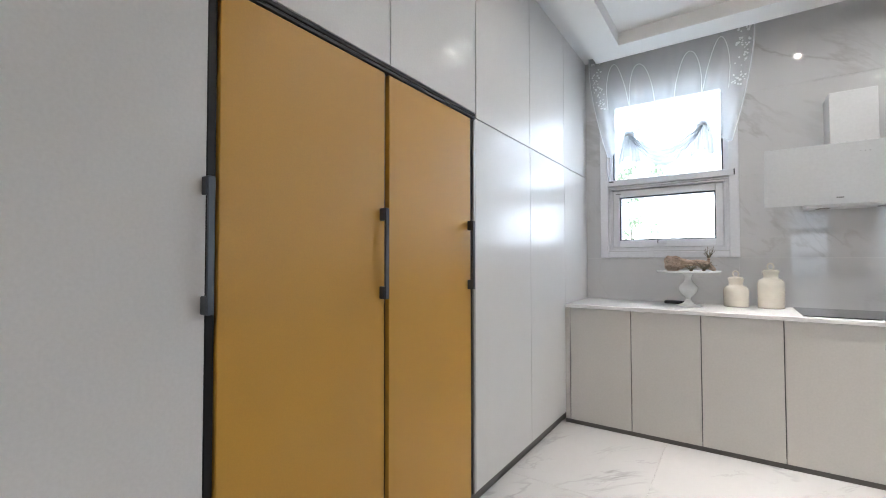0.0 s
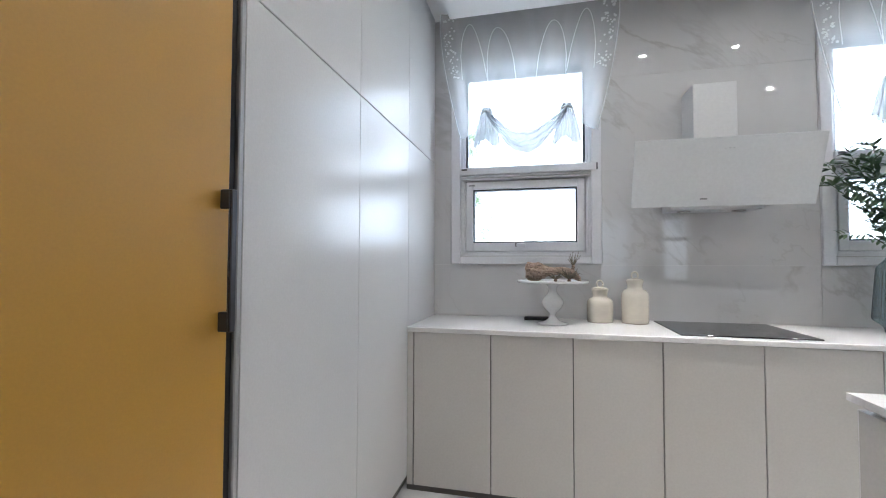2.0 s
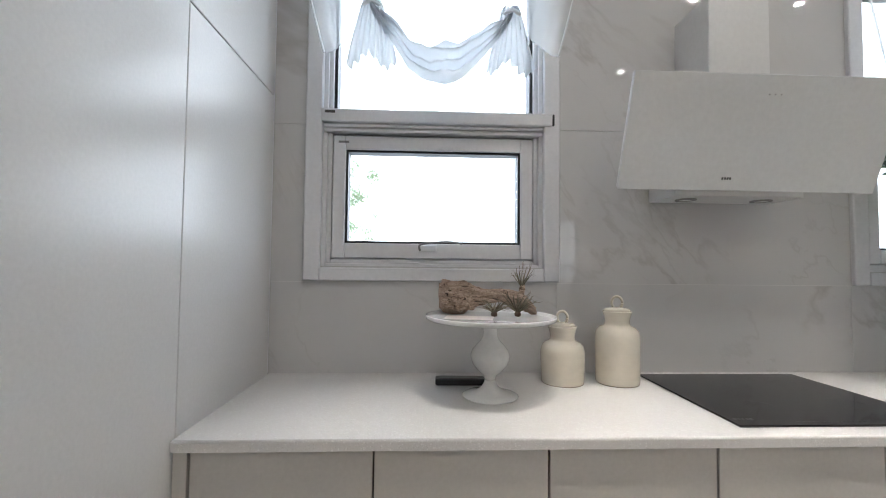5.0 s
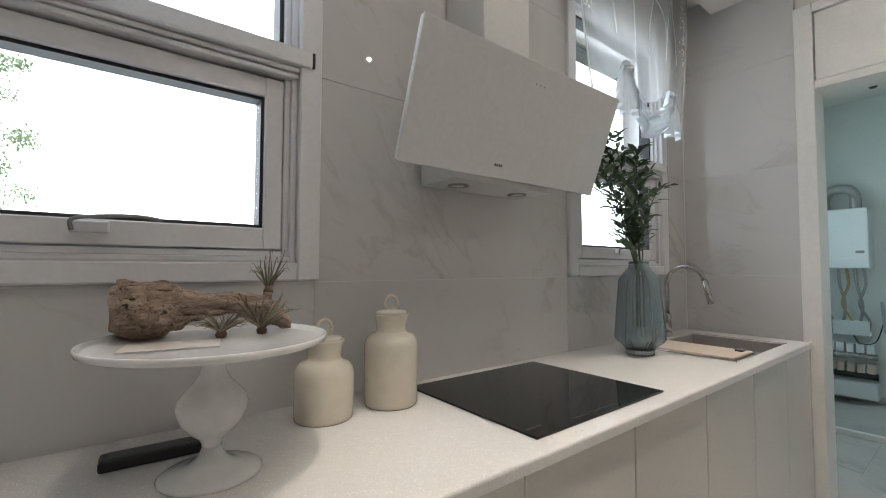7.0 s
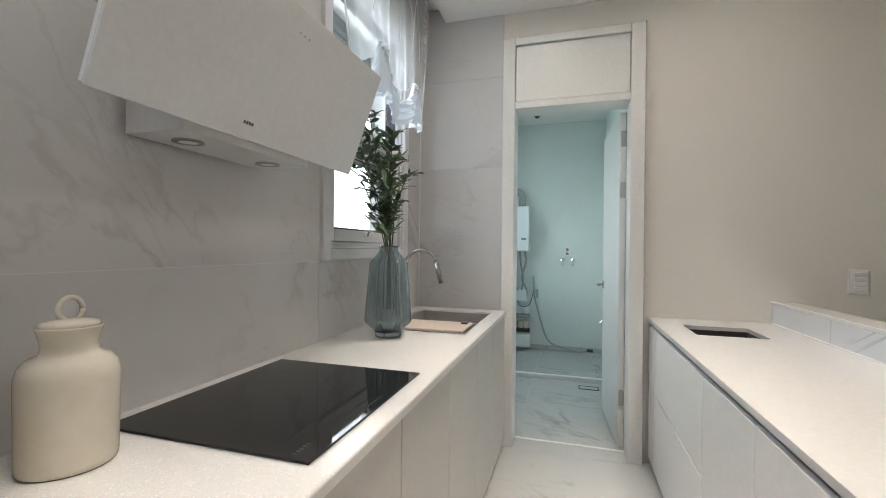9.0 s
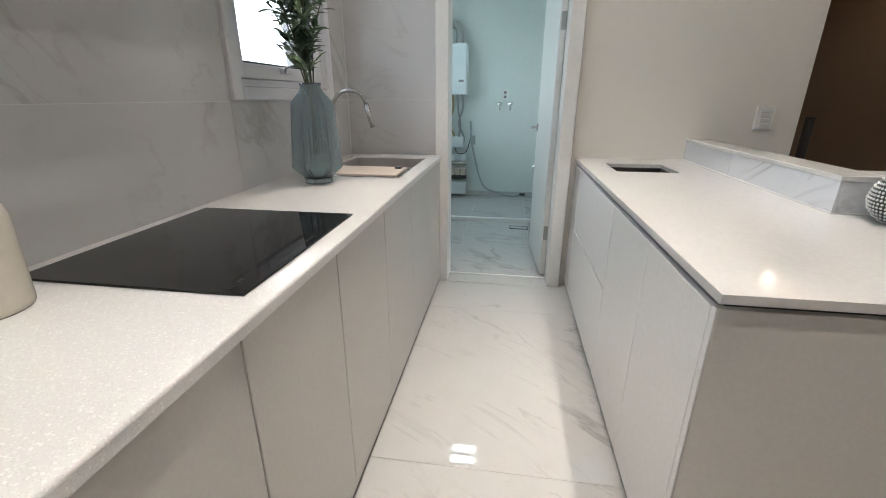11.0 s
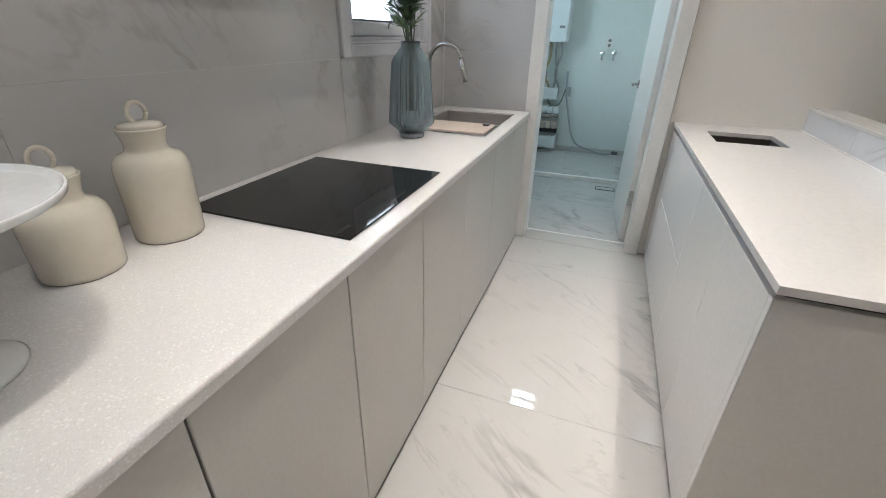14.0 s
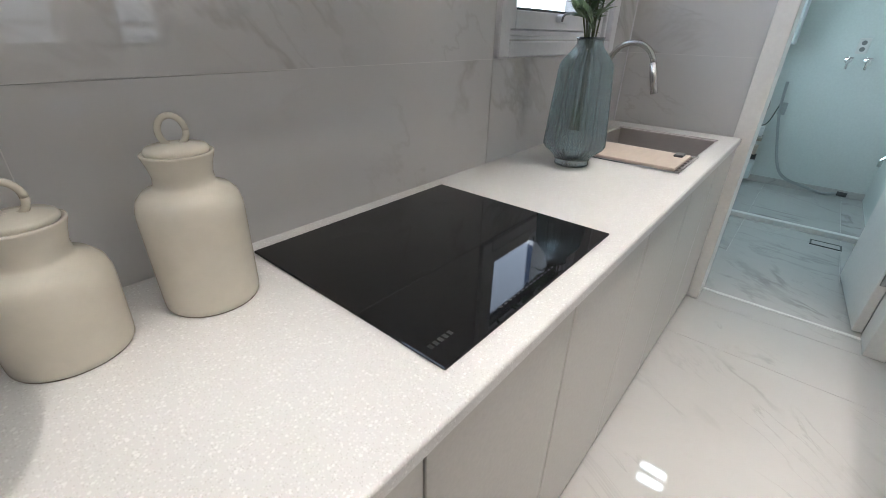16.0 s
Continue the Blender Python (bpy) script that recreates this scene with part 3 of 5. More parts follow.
setting(part("skirting", bx(UX1 - 0.014, US, 0.0, UX1, UN, 0.06, 0.003), M_FLOOR), "marble tile skirting in the utility room", "baseboard")

ul = thing("utility_ceiling_lamp", 4.75, -0.08, UC, "square white flush ceiling lamp, lit", "lamp")
part("lamp_body", bx(4.60, -0.23, UC - 0.03, 4.90, 0.07, UC, 0.006), M_TRIM, ul)
part("diffuser", bx(4.615, -0.215, UC - 0.036, 4.72, 0.055, UC - 0.0305), M_LED, ul)
part("diffuser", bx(4.78, -0.215, UC - 0.036, 4.885, 0.055, UC - 0.0305), M_LED, ul)

sm = thing("fire_detector", 5.6, -0.02, UC, "white round automatic extinguisher ball on the utility ceiling", "detector")
part("dome", lathe([(0.10, 0), (0.10, -0.02), (0.09, -0.06), (0.06, -0.09), (0.0, -0.10)], 5.6, -0.02, UC, 24), M_TRIM, sm, smooth=True)
part("nozzle", lathe([(0.03, -0.095), (0.035, -0.11), (0.02, -0.135), (0.0, -0.14)], 5.6, -0.02, UC, 16), M_PRINTDK, sm, smooth=True)

bo = thing("gas_boiler", 6.18, 0.30, 1.26, "white wall-hung gas boiler with pipes below", "boiler")
part("casing", bx(6.05, 0.10, 1.26, UX1, 0.52, 1.82, 0.012, 2), M_BOILER, bo)
part("control_panel", bx(6.043, 0.13, 1.29, 6.051, 0.49, 1.35, 0.002), M_BOILER, bo)
part("badge", bx(6.046, 0.13, 1.40, 6.0495, 0.19, 1.425), M_PRINT, bo)
part("badge", bx(6.046, 0.44, 1.42, 6.0495, 0.49, 1.50), M_PIPEY, bo, "yellow warning sticker")
part("flue", tube(smooth_path([(6.2, 0.42, 1.82), (6.2, 0.42, 1.95), (6.2, 0.36, 2.02), (6.2, 0.25, 2.02), (6.2, 0.2, 1.95), (6.2, 0.2, 1.82)], 6), 0.045, 16), M_PIPE, bo, "corrugated steel flue")
for k, (py, mm) in enumerate(((0.16, M_PIPE), (0.22, M_PIPE), (0.28, M_PIPEY), (0.34, M_PIPE), (0.42, M_HOSE))):
    part("pipe", tube(smooth_path([(6.2, py, 1.26), (6.2, py - 0.01, 1.1), (6.22, py + 0.04 * (-1) ** k, 0.92), (6.25, py - 0.02, 0.76), (6.28, py, 0.62)], 6), 0.013, 8), mm, bo)
cb = thing("control_box", 6.26, 0.26, 0.60, "white wall-mounted junction box", "junction box")
part("cover", bx(6.22, 0.14, 0.62, UX1, 0.40, 0.76, 0.006), M_BOILER, cb)
part("cable", tube(smooth_path([(6.22, 0.25, 0.63), (6.17, 0.2, 0.56), (6.18, 0.1, 0.58), (6.27, 0.06, 0.72), (6.30, 0.05, 0.80)], 6), 0.005, 6), M_BLACKPL, cb)
mf = thing("heating_manifold", 6.22, 0.26, 0.05, "white heating manifold rack with grey valves on the floor", "manifold")
part("rack", bx(6.14, 0.09, 0.05, 6.30, 0.46, 0.20, 0.006), M_BOILER, mf)
for zz in (0.26, 0.44):
    part("rail", tube([(6.2, 0.09, zz), (6.2, 0.46, zz)], 0.03, 12), M_STEEL if zz > 0.3 else M_BLACKPL, mf)
    for k in range(5):
        part("valve", bx(6.14, 0.10 + 0.07 * k, zz + 0.03, 6.24, 0.155 + 0.07 * k, zz + 0.11, 0.004), M_BOILER if zz > 0.3 else M_BOARD, mf)
so = thing("wall_socket", UX1, 0.03, 0.72, "blue-grey waterproof wall socket", "socket")
part("plate", bx(UX1 - 0.03, -0.005, 0.66, UX1, 0.055, 0.77, 0.004), M_HOSE, so)
hs = thing("drain_hose", UX1, -0.3, 0.02, "grey ribbed drain hose lying down to the floor", "hose")
part("hose", tube(smooth_path([(6.29, 0.06, 0.95), (6.28, 0.04, 0.7), (6.27, -0.02, 0.45), (6.26, -0.09, 0.22), (6.25, -0.18, 0.10), (6.22, -0.35, 0.055), (6.2, -0.50, 0.03), (6.19, -0.62, 0.06)], 8), 0.013, 8), M_HOSE, hs, smooth=True)
part("nozzle", tube([(6.19, -0.60, 0.055), (6.18, -0.67, 0.055)], 0.02, 10), M_PRINTDK, hs)
for k, ty in enumerate((-0.30, -0.425)):
    tp = thing("wall_tap", UX1, ty, 1.14, "small chrome laundry tap on the utility wall", "tap", "laundry taps")
    part("escutcheon", turn_bm(lathe([(0.026, 0), (0.026, 0.006), (0.012, 0.012)], 0, 0, 0, 16), Matrix.Translation((UX1, ty, 1.15)) @ Euler((0, radians(-90), 0)).to_matrix().to_4x4()), M_CHROME, tp)
    part("spout", tube([(UX1, ty, 1.15), (UX1 - 0.06, ty, 1.15), (UX1 - 0.075, ty, 1.13), (UX1 - 0.075, ty, 1.08)], 0.011, 8), M_CHROME, tp)
    part("lever", bx(UX1 - 0.07, ty - 0.028, 1.165, UX1 - 0.058, ty + 0.028, 1.175, 0.003), M_CHROME, tp)
ot = thing("power_outlet", UX1, -0.355, 1.24, "white double power outlet above the taps", "outlet")
part("plate", bx(UX1 - 0.012, -0.395, 1.20, UX1, -0.32, 1.32, 0.004), M_TRIM, ot)
for zz in (1.235, 1.285):
    part("socket", turn_bm(lathe([(0.018, 0), (0.018, 0.003), (0, 0.003)], 0, 0, 0, 16), Matrix.Translation((UX1 - 0.012, -0.357, zz)) @ Euler((0, radians(-90), 0)).to_matrix().to_4x4()), M_PRINT, ot)
st = thing("side_tap", 5.6, US, 0.52, "chrome tap on the utility side wall", "tap")
part("escutcheon", bx(5.57, US, 0.49, 5.63, US + 0.012, 0.55, 0.004), M_CHROME, st)
part("spout", tube([(5.6, US, 0.52), (5.6, US + 0.07, 0.52), (5.6, US + 0.085, 0.50), (5.6, US + 0.085, 0.45)], 0.013, 8), M_CHROME, st)
part("lever", bx(5.56, US + 0.05, 0.54, 5.64, US + 0.065, 0.555, 0.004), M_CHROME, st)
fd = thing("floor_drain", 4.87, -0.57, 0.0, "rectangular steel floor drain", "drain")
bm = bmesh.new()
for q in ((4.82, -0.66, 4.83, -0.48), (4.91, -0.66, 4.92, -0.48), (4.83, -0.66, 4.91, -0.65), (4.83, -0.49, 4.91, -0.48)):
    add_box(bm, q[0], q[1], 0.0, q[2], q[3], 0.005)
part("rim", bm, M_BLACKPL, fd)
part("cover", bx(4.831, -0.649, 0.0, 4.909, -0.491, 0.003), M_FLOOR, fd)

# ---- tall cabinet wall ----
ZT, ZK = 1.905, 0.07
KICKX = -0.03
setting(part("tall_kick", bx(KICKX - 0.02, -3.4, 0, KICKX, 0.61, ZK - 0.008), M_KICK), "dark recessed toe kick under the tall cabinets", "toe kick")
# added sheet, coloured dark so the door gaps look shaded
bk = setting(part("cabinet_backing", bx(-0.06, -3.4, ZK, -0.024, 0.61, CEIL), M_GAP), "added dark sheet that shades the tall cabinet door gaps", "cabinet carcass")


def tall_unit(y0, y1, z0, z1, mat, label, category="cabinet", depth=0.58):
    u = thing("tall_cabinet" if z0 < 1 else "upper_cabinet", -0.3, (y0 + y1) / 2, z0, label, category, "tall cabinet run")
    part("body", bx(-0.62, y0 + 0.004, z0 + 0.004, -0.064, y1 - 0.004, z1 - 0.004), M_LACQ, u)
    part("door", bx(-0.022, y0 + 0.0015, z0 + 0.0015, 0.0, y1 - 0.0015, z1 - 0.0015, 0.0015), mat, u)
    return u


SPLIT = 1.918
tall_unit(-3.4, -2.625, ZK, CEIL, M_TALL, "full-height satin white tall cabinet with a dark handle")
for a, b in ((-1.322, -0.63), (-0.63, 0.022), (0.022, 0.60)):
    tall_unit(a, b, ZK, SPLIT, M_TALL, "satin white handleless tall cabinet")
for a, b in ((-1.31, -0.63), (-0.63, 0.022), (0.022, 0.60)):
    tall_unit(a, b, SPLIT + 0.002, CEIL, M_TALL, "satin white upper cabinet door up to the ceiling")
for a, b in ((-2.62, -1.955), (-1.955, -1.315)):
    tall_unit(a, b, 1.942, CEIL, M_TALL, "satin white upper cabinet above the mustard doors")
setting(part("corner_filler", bx(-0.05, 0.602, 0.88, -0.004, 0.618, CEIL, 0.001), M_PVC), "white filler strip between cabinet and tiles", "trim")


def fridge_door(y0, y1, hy, label):
    u = thing("fridge_cabinet", -0.3, (y0 + y1) / 2, ZK, label, "fridge", "mustard fridge doors")
    part("body", bx(-0.62, y0 + 0.004, ZK, -0.064, y1 - 0.004, ZT), M_BRONZE, u)
    dr = part("door", bx(-0.022, y0, ZK, 0.0, y1, ZT, 0.003, 2), M_YELLOW, u, "mustard yellow door")
    handle(hy, 1.068, 1.396, dr)


def handle(hy, z0, z1, parent):
    bm = bmesh.new()
    add_box(bm, 0.026, hy - 0.006, z0, 0.034, hy + 0.012, z1, 0.002)
    add_box(bm, 0.0, hy - 0.006, z0, 0.026, hy + 0.012, z0 + 0.045, 0.002)
    add_box(bm, 0.0, hy - 0.006, z1 - 0.045, 0.026, hy + 0.012, z1, 0.002)
    part("handle", bm, M_GREYMETAL, parent, "dark grey metal bow handle")


fridge_door(-2.595, -1.985, -2.008, "fridge behind a mustard yellow lacquered door with dark handle")
fridge_door(-1.960, -1.369, -1.394, "fridge behind a mustard yellow lacquered door with dark handle")
tc = [o for o in scene.objects if o.name.startswith("tall_cabinet")][0]
handle(-2.632, 1.077, 1.411, [c for c in tc.children if c.name.startswith("door")][0])
ff = thing("fridge_frame", -0.02, -1.96, ZK, "dark bronze metal frame round the mustard doors", "frame", kind="structure")
part("top_rail", bx(-0.022, -2.622, 1.909, 0.003, -1.326, 1.921, 0.002), M_BRONZE, ff)
part("top_rail", bx(-0.022, -2.622, 1.924, 0.004, -1.326, 1.938, 0.002), M_BRONZE, ff)
part("side_post", bx(-0.022, -2.622, ZK, -0.006, -2.600, 1.907, 0.002), M_BRONZE, ff)
part("side_post", bx(-0.022, -1.366, ZK, -0.006, -1.344, 1.907, 0.002), M_BRONZE, ff)
part("side_post", bx(-0.022, -1.343, ZK, 0.003, -1.325, 1.907, 0.003), M_PROFILE, ff, "silver edge profile")

# ---- base cabinets and worktop ----
TOP, FRONT = 0.88, 0.010
SEAMS = (0.038, 0.459, 0.874, 1.288, 1.714, 2.165, 2.615, 3.04, 3.43)
setting(part("base_kick", bx(0.0, FRONT + 0.006, 0, 3.471, FRONT + 0.04, 0.028), M_KICK), "dark recessed toe kick under the base cabinets", "toe kick")
# same painted gap shade behind the base doors
setting(part("base_backing", bx(0.0, FRONT + 0.03, 0.05, 3.471, FRONT + 0.045, 0.849), M_GAP), "added dark sheet that shades the base cabinet door gaps", "cabinet carcass")
setting(part("base_filler", bx(0.002, FRONT, 0.030, 0.034, FRONT + 0.02, 0.851, 0.001), M_LACQ), "narrow white filler panel", "trim")
setting(part("base_filler", bx(3.432, FRONT, 0.030, 3.471, FRONT + 0.02, 0.851, 0.001), M_LACQ), "narrow white filler panel at the door surround", "trim")
for a, b in zip(SEAMS, SEAMS[1:]):
    u = thing("base_cabinet", (a + b) / 2, 0.3, 0.045, "cream white lacquered handleless base cabinet", "cabinet", "base cabinet run")
    if not 2.1 < a < 3.3:
        part("body", bx(a + 0.003, FRONT + 0.046, 0.05, b - 0.003, 0.60, 0.80), M_LACQ, u)
    else:
        part("body", bx(a + 0.003, FRONT + 0.046, 0.05, b - 0.003, 0.60, 0.55), M_LACQ, u)
    part("door", bx(a + 0.0022, FRONT, 0.030, b - 0.0022, FRONT + 0.02, 0.851, 0.0018), M_LACQ, u)

SINK = (2.62, 3.35, 0.075, 0.53)
bm = bmesh.new()
for a, b, c, d2 in cells(0.0015, 3.473, 0.006, 0.618, [SINK]):
    add_box(bm, a, c, 0.854, b, d2, TOP)
add_box(bm, 0.0015, 0.0, 0.854, 3.473, 0.006, TOP - 0.006)
bmesh.ops.remove_doubles(bm, verts=bm.verts, dist=1e-5)
wt = thing("worktop", 1.73, 0.3, 0.85, "white speckled quartz kitchen worktop", "worktop")
part("slab", bm, M_QUARTZ, wt)
ed = bmesh.new()
add_tube(ed, [(0.0015, 0.006, TOP - 0.006), (3.473, 0.006, TOP - 0.006)], 0.006, 12)
part("rounded_edge", ed, M_QUARTZ, wt, smooth=True)

# sink, rack, tap
sk = thing("sink", 3.05, 0.31, 0.66, "grey granite undermount kitchen sink", "sink")
bm = bmesh.new()
x0, x1, y0, y1 = SINK
add_box(bm, x0, y0, 0.66, x1, y1, 0.672)
for q in ((x0, y0, x0 + 0.012, y1), (x1 - 0.012, y0, x1, y1), (x0 + 0.012, y0, x1 - 0.012, y0 + 0.012), (x0 + 0.012, y1 - 0.012, x1 - 0.012, y1)):
    add_box(bm, q[0], q[1], 0.672, q[2], q[3], 0.874, 0.003)
part("basin", bm, M_SINK, sk)
part("drain", lathe([(0.045, 0), (0.045, 0.006), (0.03, 0.004), (0, 0.002)], 3.1, 0.31, 0.672, 24), M_STEEL, sk, smooth=True)
cbd = thing("chopping_board", 2.8, 0.28, 0.885, "pale beech board with metal clip lying across the sink", "chopping board")
part("board", bx(2.63, 0.085, 0.884, 2.87, 0.46, 0.896, 0.004, 2), M_BOARD, cbd)
part("clip", bx(2.80, 0.10, 0.896, 2.85, 0.135, 0.905, 0.004), M_PRINTDK, cbd)
dk = thing("dish_rack", 2.82, 0.28, 0.881, "chrome wire drying rack resting on the sink rim", "dish rack")
for k, pts in enumerate((((2.61, 0.065, 0.886), (2.90, 0.065, 0.886), (2.90, 0.50, 0.886), (2.61, 0.50, 0.886), (2.61, 0.065, 0.886)),)):
    part("rim_wire", tube(pts, 0.004, 8), M_CHROME, dk)
for k in range(6):
    part("wire", tube([(2.65 + 0.04 * k, 0.065, 0.881), (2.65 + 0.04 * k, 0.50, 0.881)], 0.0022, 6), M_CHROME, dk)
fx, fy = 3.15, 0.575
fa = thing("kitchen_tap", fx, fy, TOP, "brushed steel high-arc kitchen tap with lever", "tap")
part("base_ring", lathe([(0.028, 0), (0.028, 0.008), (0.022, 0.012)], fx, fy, TOP, 24), M_STEEL, fa, smooth=True)
part("body", lathe([(0.021, 0.01), (0.021, 0.11), (0.016, 0.125)], fx, fy, TOP, 24), M_STEEL, fa, smooth=True)
part("spout", tube([(fx, fy, TOP + 0.12), (fx, fy, TOP + 0.29)] + arc(fx, fy - 0.10, TOP + 0.29, 0.10, 0, 165, 16), 0.0125, 14), M_STEEL, fa, smooth=True)
part("spray_head", tube([(fx, fy - 0.1966, TOP + 0.314), (fx, fy - 0.212, TOP + 0.25), (fx, fy - 0.228, TOP + 0.19)], 0.0155, 14), M_STEEL, fa, smooth=True)
part("lever", tube([(fx - 0.02, fy, TOP + 0.075), (fx - 0.05, fy - 0.004, TOP + 0.085), (fx - 0.058, fy - 0.006, TOP + 0.15)], 0.008, 10), M_STEEL, fa, smooth=True)

# cooktop
ck = thing("induction_hob", 1.64, 0.31, TOP, "flush black glass induction hob", "hob")
glass = part("glass_plate", bx(1.378, 0.055, TOP, 1.974, 0.571, TOP + 0.006, 0.002), M_COOK, ck)
for rx, ry, rr in ((1.53, 0.19, 0.07), (1.53, 0.42, 0.08), (1.81, 0.19, 0.08), (1.81, 0.42, 0.07)):
    part("zone_mark", tube([Vector((rx + rr * math.cos(a), ry + rr * math.sin(a), TOP + 0.0055)) for a in [0.3 + 1.4 * i / 12 for i in range(13)]], 0.0007, 4), M_HOBPRINT, glass)
for k in range(5):
    part("print_bar", bx(1.395 + 0.011 * k, 0.095, TOP + 0.005, 1.402 + 0.011 * k, 0.105, TOP + 0.0063), M_HOBPRINT, glass)
for k in range(14):
    part("print_bar", bx(1.55 + 0.014 * k, 0.078, TOP + 0.005, 1.557 + 0.014 * k, 0.081, TOP + 0.0063), M_HOBPRINT, glass)

# cooker hood
hx0, hx1 = 1.228, 2.144
hd = thing("cooker_hood", 1.65, 0.45, 1.53, "white slanted glass cooker hood with chimney on the tiled wall", "cooker hood")
L = math.hypot(0.13, 0.355)
panel = turn_bm(bx(hx0, 0.0, -L, hx1, 0.008, 0.0, 0.003, 2), Matrix.Translation((0, 0.278, 1.907)) @ Euler((math.atan2(0.13, 0.355), 0, 0)).to_matrix().to_4x4())
gp = part("glass_panel", panel, M_HOODGL, hd, "white glass front panel")
bk2 = turn_bm(bx(hx0 + 0.006, 0.009, -L + 0.004, hx1 - 0.006, 0.028, -0.004, 0.002), Matrix.Translation((0, 0.278, 1.907)) @ Euler((math.atan2(0.13, 0.355), 0, 0)).to_matrix().to_4x4())
part("back_panel", bk2, M_HOODB, hd)
body = bmesh.new()
vs = [(1.443, 0.43, 1.538), (1.443, 0.60, 1.538), (1.443, 0.60, 1.86), (1.443, 0.345, 1.86), (1.443, 0.43, 1.58)]
va = [body.verts.new(v) for v in vs]
vb = [body.verts.new((1.91, v[1], v[2])) for v in vs]
body.faces.new(va); body.faces.new(vb[::-1])
for i in range(5):
    body.faces.new((va[i], va[(i + 1) % 5], vb[(i + 1) % 5], vb[i]))
part("motor_box", body, M_HOODB, hd)
part("chimney", bx(1.564, 0.417, 1.84, 1.787, 0.619, 2.255, 0.003), M_HOODB, hd)
for lx in (1.535, 1.823):
    lm = part("lamp_ring", lathe([(0.036, 0), (0.036, -0.004), (0.024, -0.005), (0.024, 0)], lx, 0.515, 1.538, 24), M_STEEL, hd)
    part("lens", lathe([(0.023, 0), (0.023, -0.003), (0, -0.003)], lx, 0.515, 1.538, 20), M_TRIM, lm)
def on_panel(x0, x1, s0, s1, th):
    return turn_bm(bx(x0, -th, -s1, x1, 0.0, -s0), Matrix.Translation((0, 0.278, 1.907)) @ Euler((math.atan2(0.13, 0.355), 0, 0)).to_matrix().to_4x4())
for k in range(4):
    part("logo_bar", on_panel(1.585 + 0.009 * k, 1.591 + 0.009 * k, L - 0.047, L - 0.039, 0.0012), M_PRINTDK, gp)
for k in range(3):
    part("touch_mark", on_panel(1.68 + 0.02 * k, 1.684 + 0.02 * k, 0.06, 0.064, 0.0012), M_PRINT, gp)

# ---- island and half wall ----
IX0, IY = 1.529, -0.846
isl = thing("island_worktop", 2.4, -1.2, 0.86, "white engineered stone island worktop with a cut-out", "worktop")
HOLE = (3.0, 3.28, -1.28, -0.98)
bm = bmesh.new()
for a, b, c, d2 in cells(IX0, EAST + 0.002, -2.3, IY, [HOLE, (2.235, 9, -9, -1.478)]):
    add_box(bm, a, c, 0.86, b, d2, 0.88)
bmesh.ops.remove_doubles(bm, verts=bm.verts, dist=1e-5)
part("slab", bm, M_ISTONE, isl)
part("cutout_liner", bx(HOLE[0] - 0.01, HOLE[2] - 0.01, 0.70, HOLE[1] + 0.01, HOLE[3] + 0.01, 0.71), M_DARKWELL, isl)
bm = bmesh.new()
for q in ((HOLE[0] - 0.012, HOLE[2] - 0.012, HOLE[0] - 0.001, HOLE[3] + 0.012), (HOLE[1] + 0.001, HOLE[2] - 0.012, HOLE[1] + 0.012, HOLE[3] + 0.012), (HOLE[0], HOLE[2] - 0.012, HOLE[1], HOLE[2] - 0.001), (HOLE[0], HOLE[3] + 0.001, HOLE[1], HOLE[3] + 0.012)):
    add_box(bm, q[0], q[1], 0.71, q[2], q[3], 0.859)
part("cutout_liner", bm, M_DARKWELL, isl)
bm = bmesh.new()
add_box(bm, IX0 + 0.06, IY - 0.05, 0.838, EAST, IY - 0.022, 0.859)
add_box(bm, IX0 + 0.045, -2.28, 0.838, IX0 + 0.06, IY - 0.022, 0.859)
setting(part("island_gap", bm, M_PROFILE), "grey recessed finger channel under the island top", "trim")
setting(part("island_kick", bx(IX0 + 0.05, -2.26, 0, EAST, IY - 0.03, 0.048), M_KICK), "dark recessed island toe kick", "toe kick")
# dark block added to colour the island door gaps as shade
setting(part("island_backing", bx(IX0 + 0.055, -2.26, 0.05, EAST, IY - 0.045, 0.69), M_GAP), "added dark sheet that shades the island door gaps", "cabinet carcass")
def island_front(name, a, b, z0, z1, label):
    u = thing(name, (a + b) / 2, IY - 0.03, z0, label, "cabinet", "island cabinets")
    part("body", bx(a + 0.004, IY - 0.044, z0 + 0.01, b - 0.004, IY - 0.026, z1 - 0.01), M_LACQ, u)
    part("front", bx(a + 0.0018, IY - 0.0235, z0 + 0.0015, b - 0.0018, IY - 0.006, z1 - 0.0015, 0.0018), M_GLOSSW, u)
island_front("island_cabinet", IX0 + 0.041, 1.98, 0.045, 0.835, "gloss white handleless island cabinet")
island_front("island_cabinet", 1.98, 2.43, 0.045, 0.835, "gloss white handleless island cabinet")
island_front("drawer_cabinet", 2.43, 3.31, 0.045, 0.468, "deep gloss white island drawer")
island_front("drawer_cabinet", 2.43, 3.31, 0.472, 0.835, "deep gloss white island drawer")
setting(part("island_filler", bx(3.312, IY - 0.024, 0.045, EAST, IY - 0.006, 0.835, 0.001), M_GLOSSW), "gloss white island filler panel", "trim")
pe = thing("island_end_panel", IX0 + 0.02, -1.5, 0, "white lacquered end panel of the island", "panel")
part("panel", bx(IX0 + 0.02, -2.28, 0.0, IX0 + 0.04, IY - 0.009, 0.838, 0.002), M_LACQ, pe)
part("edge_band", bx(IX0 + 0.02, IY - 0.0085, 0.0, IX0 + 0.04, IY - 0.006, 0.838, 0.0006), M_GLOSSW, pe, "gloss white edge band")

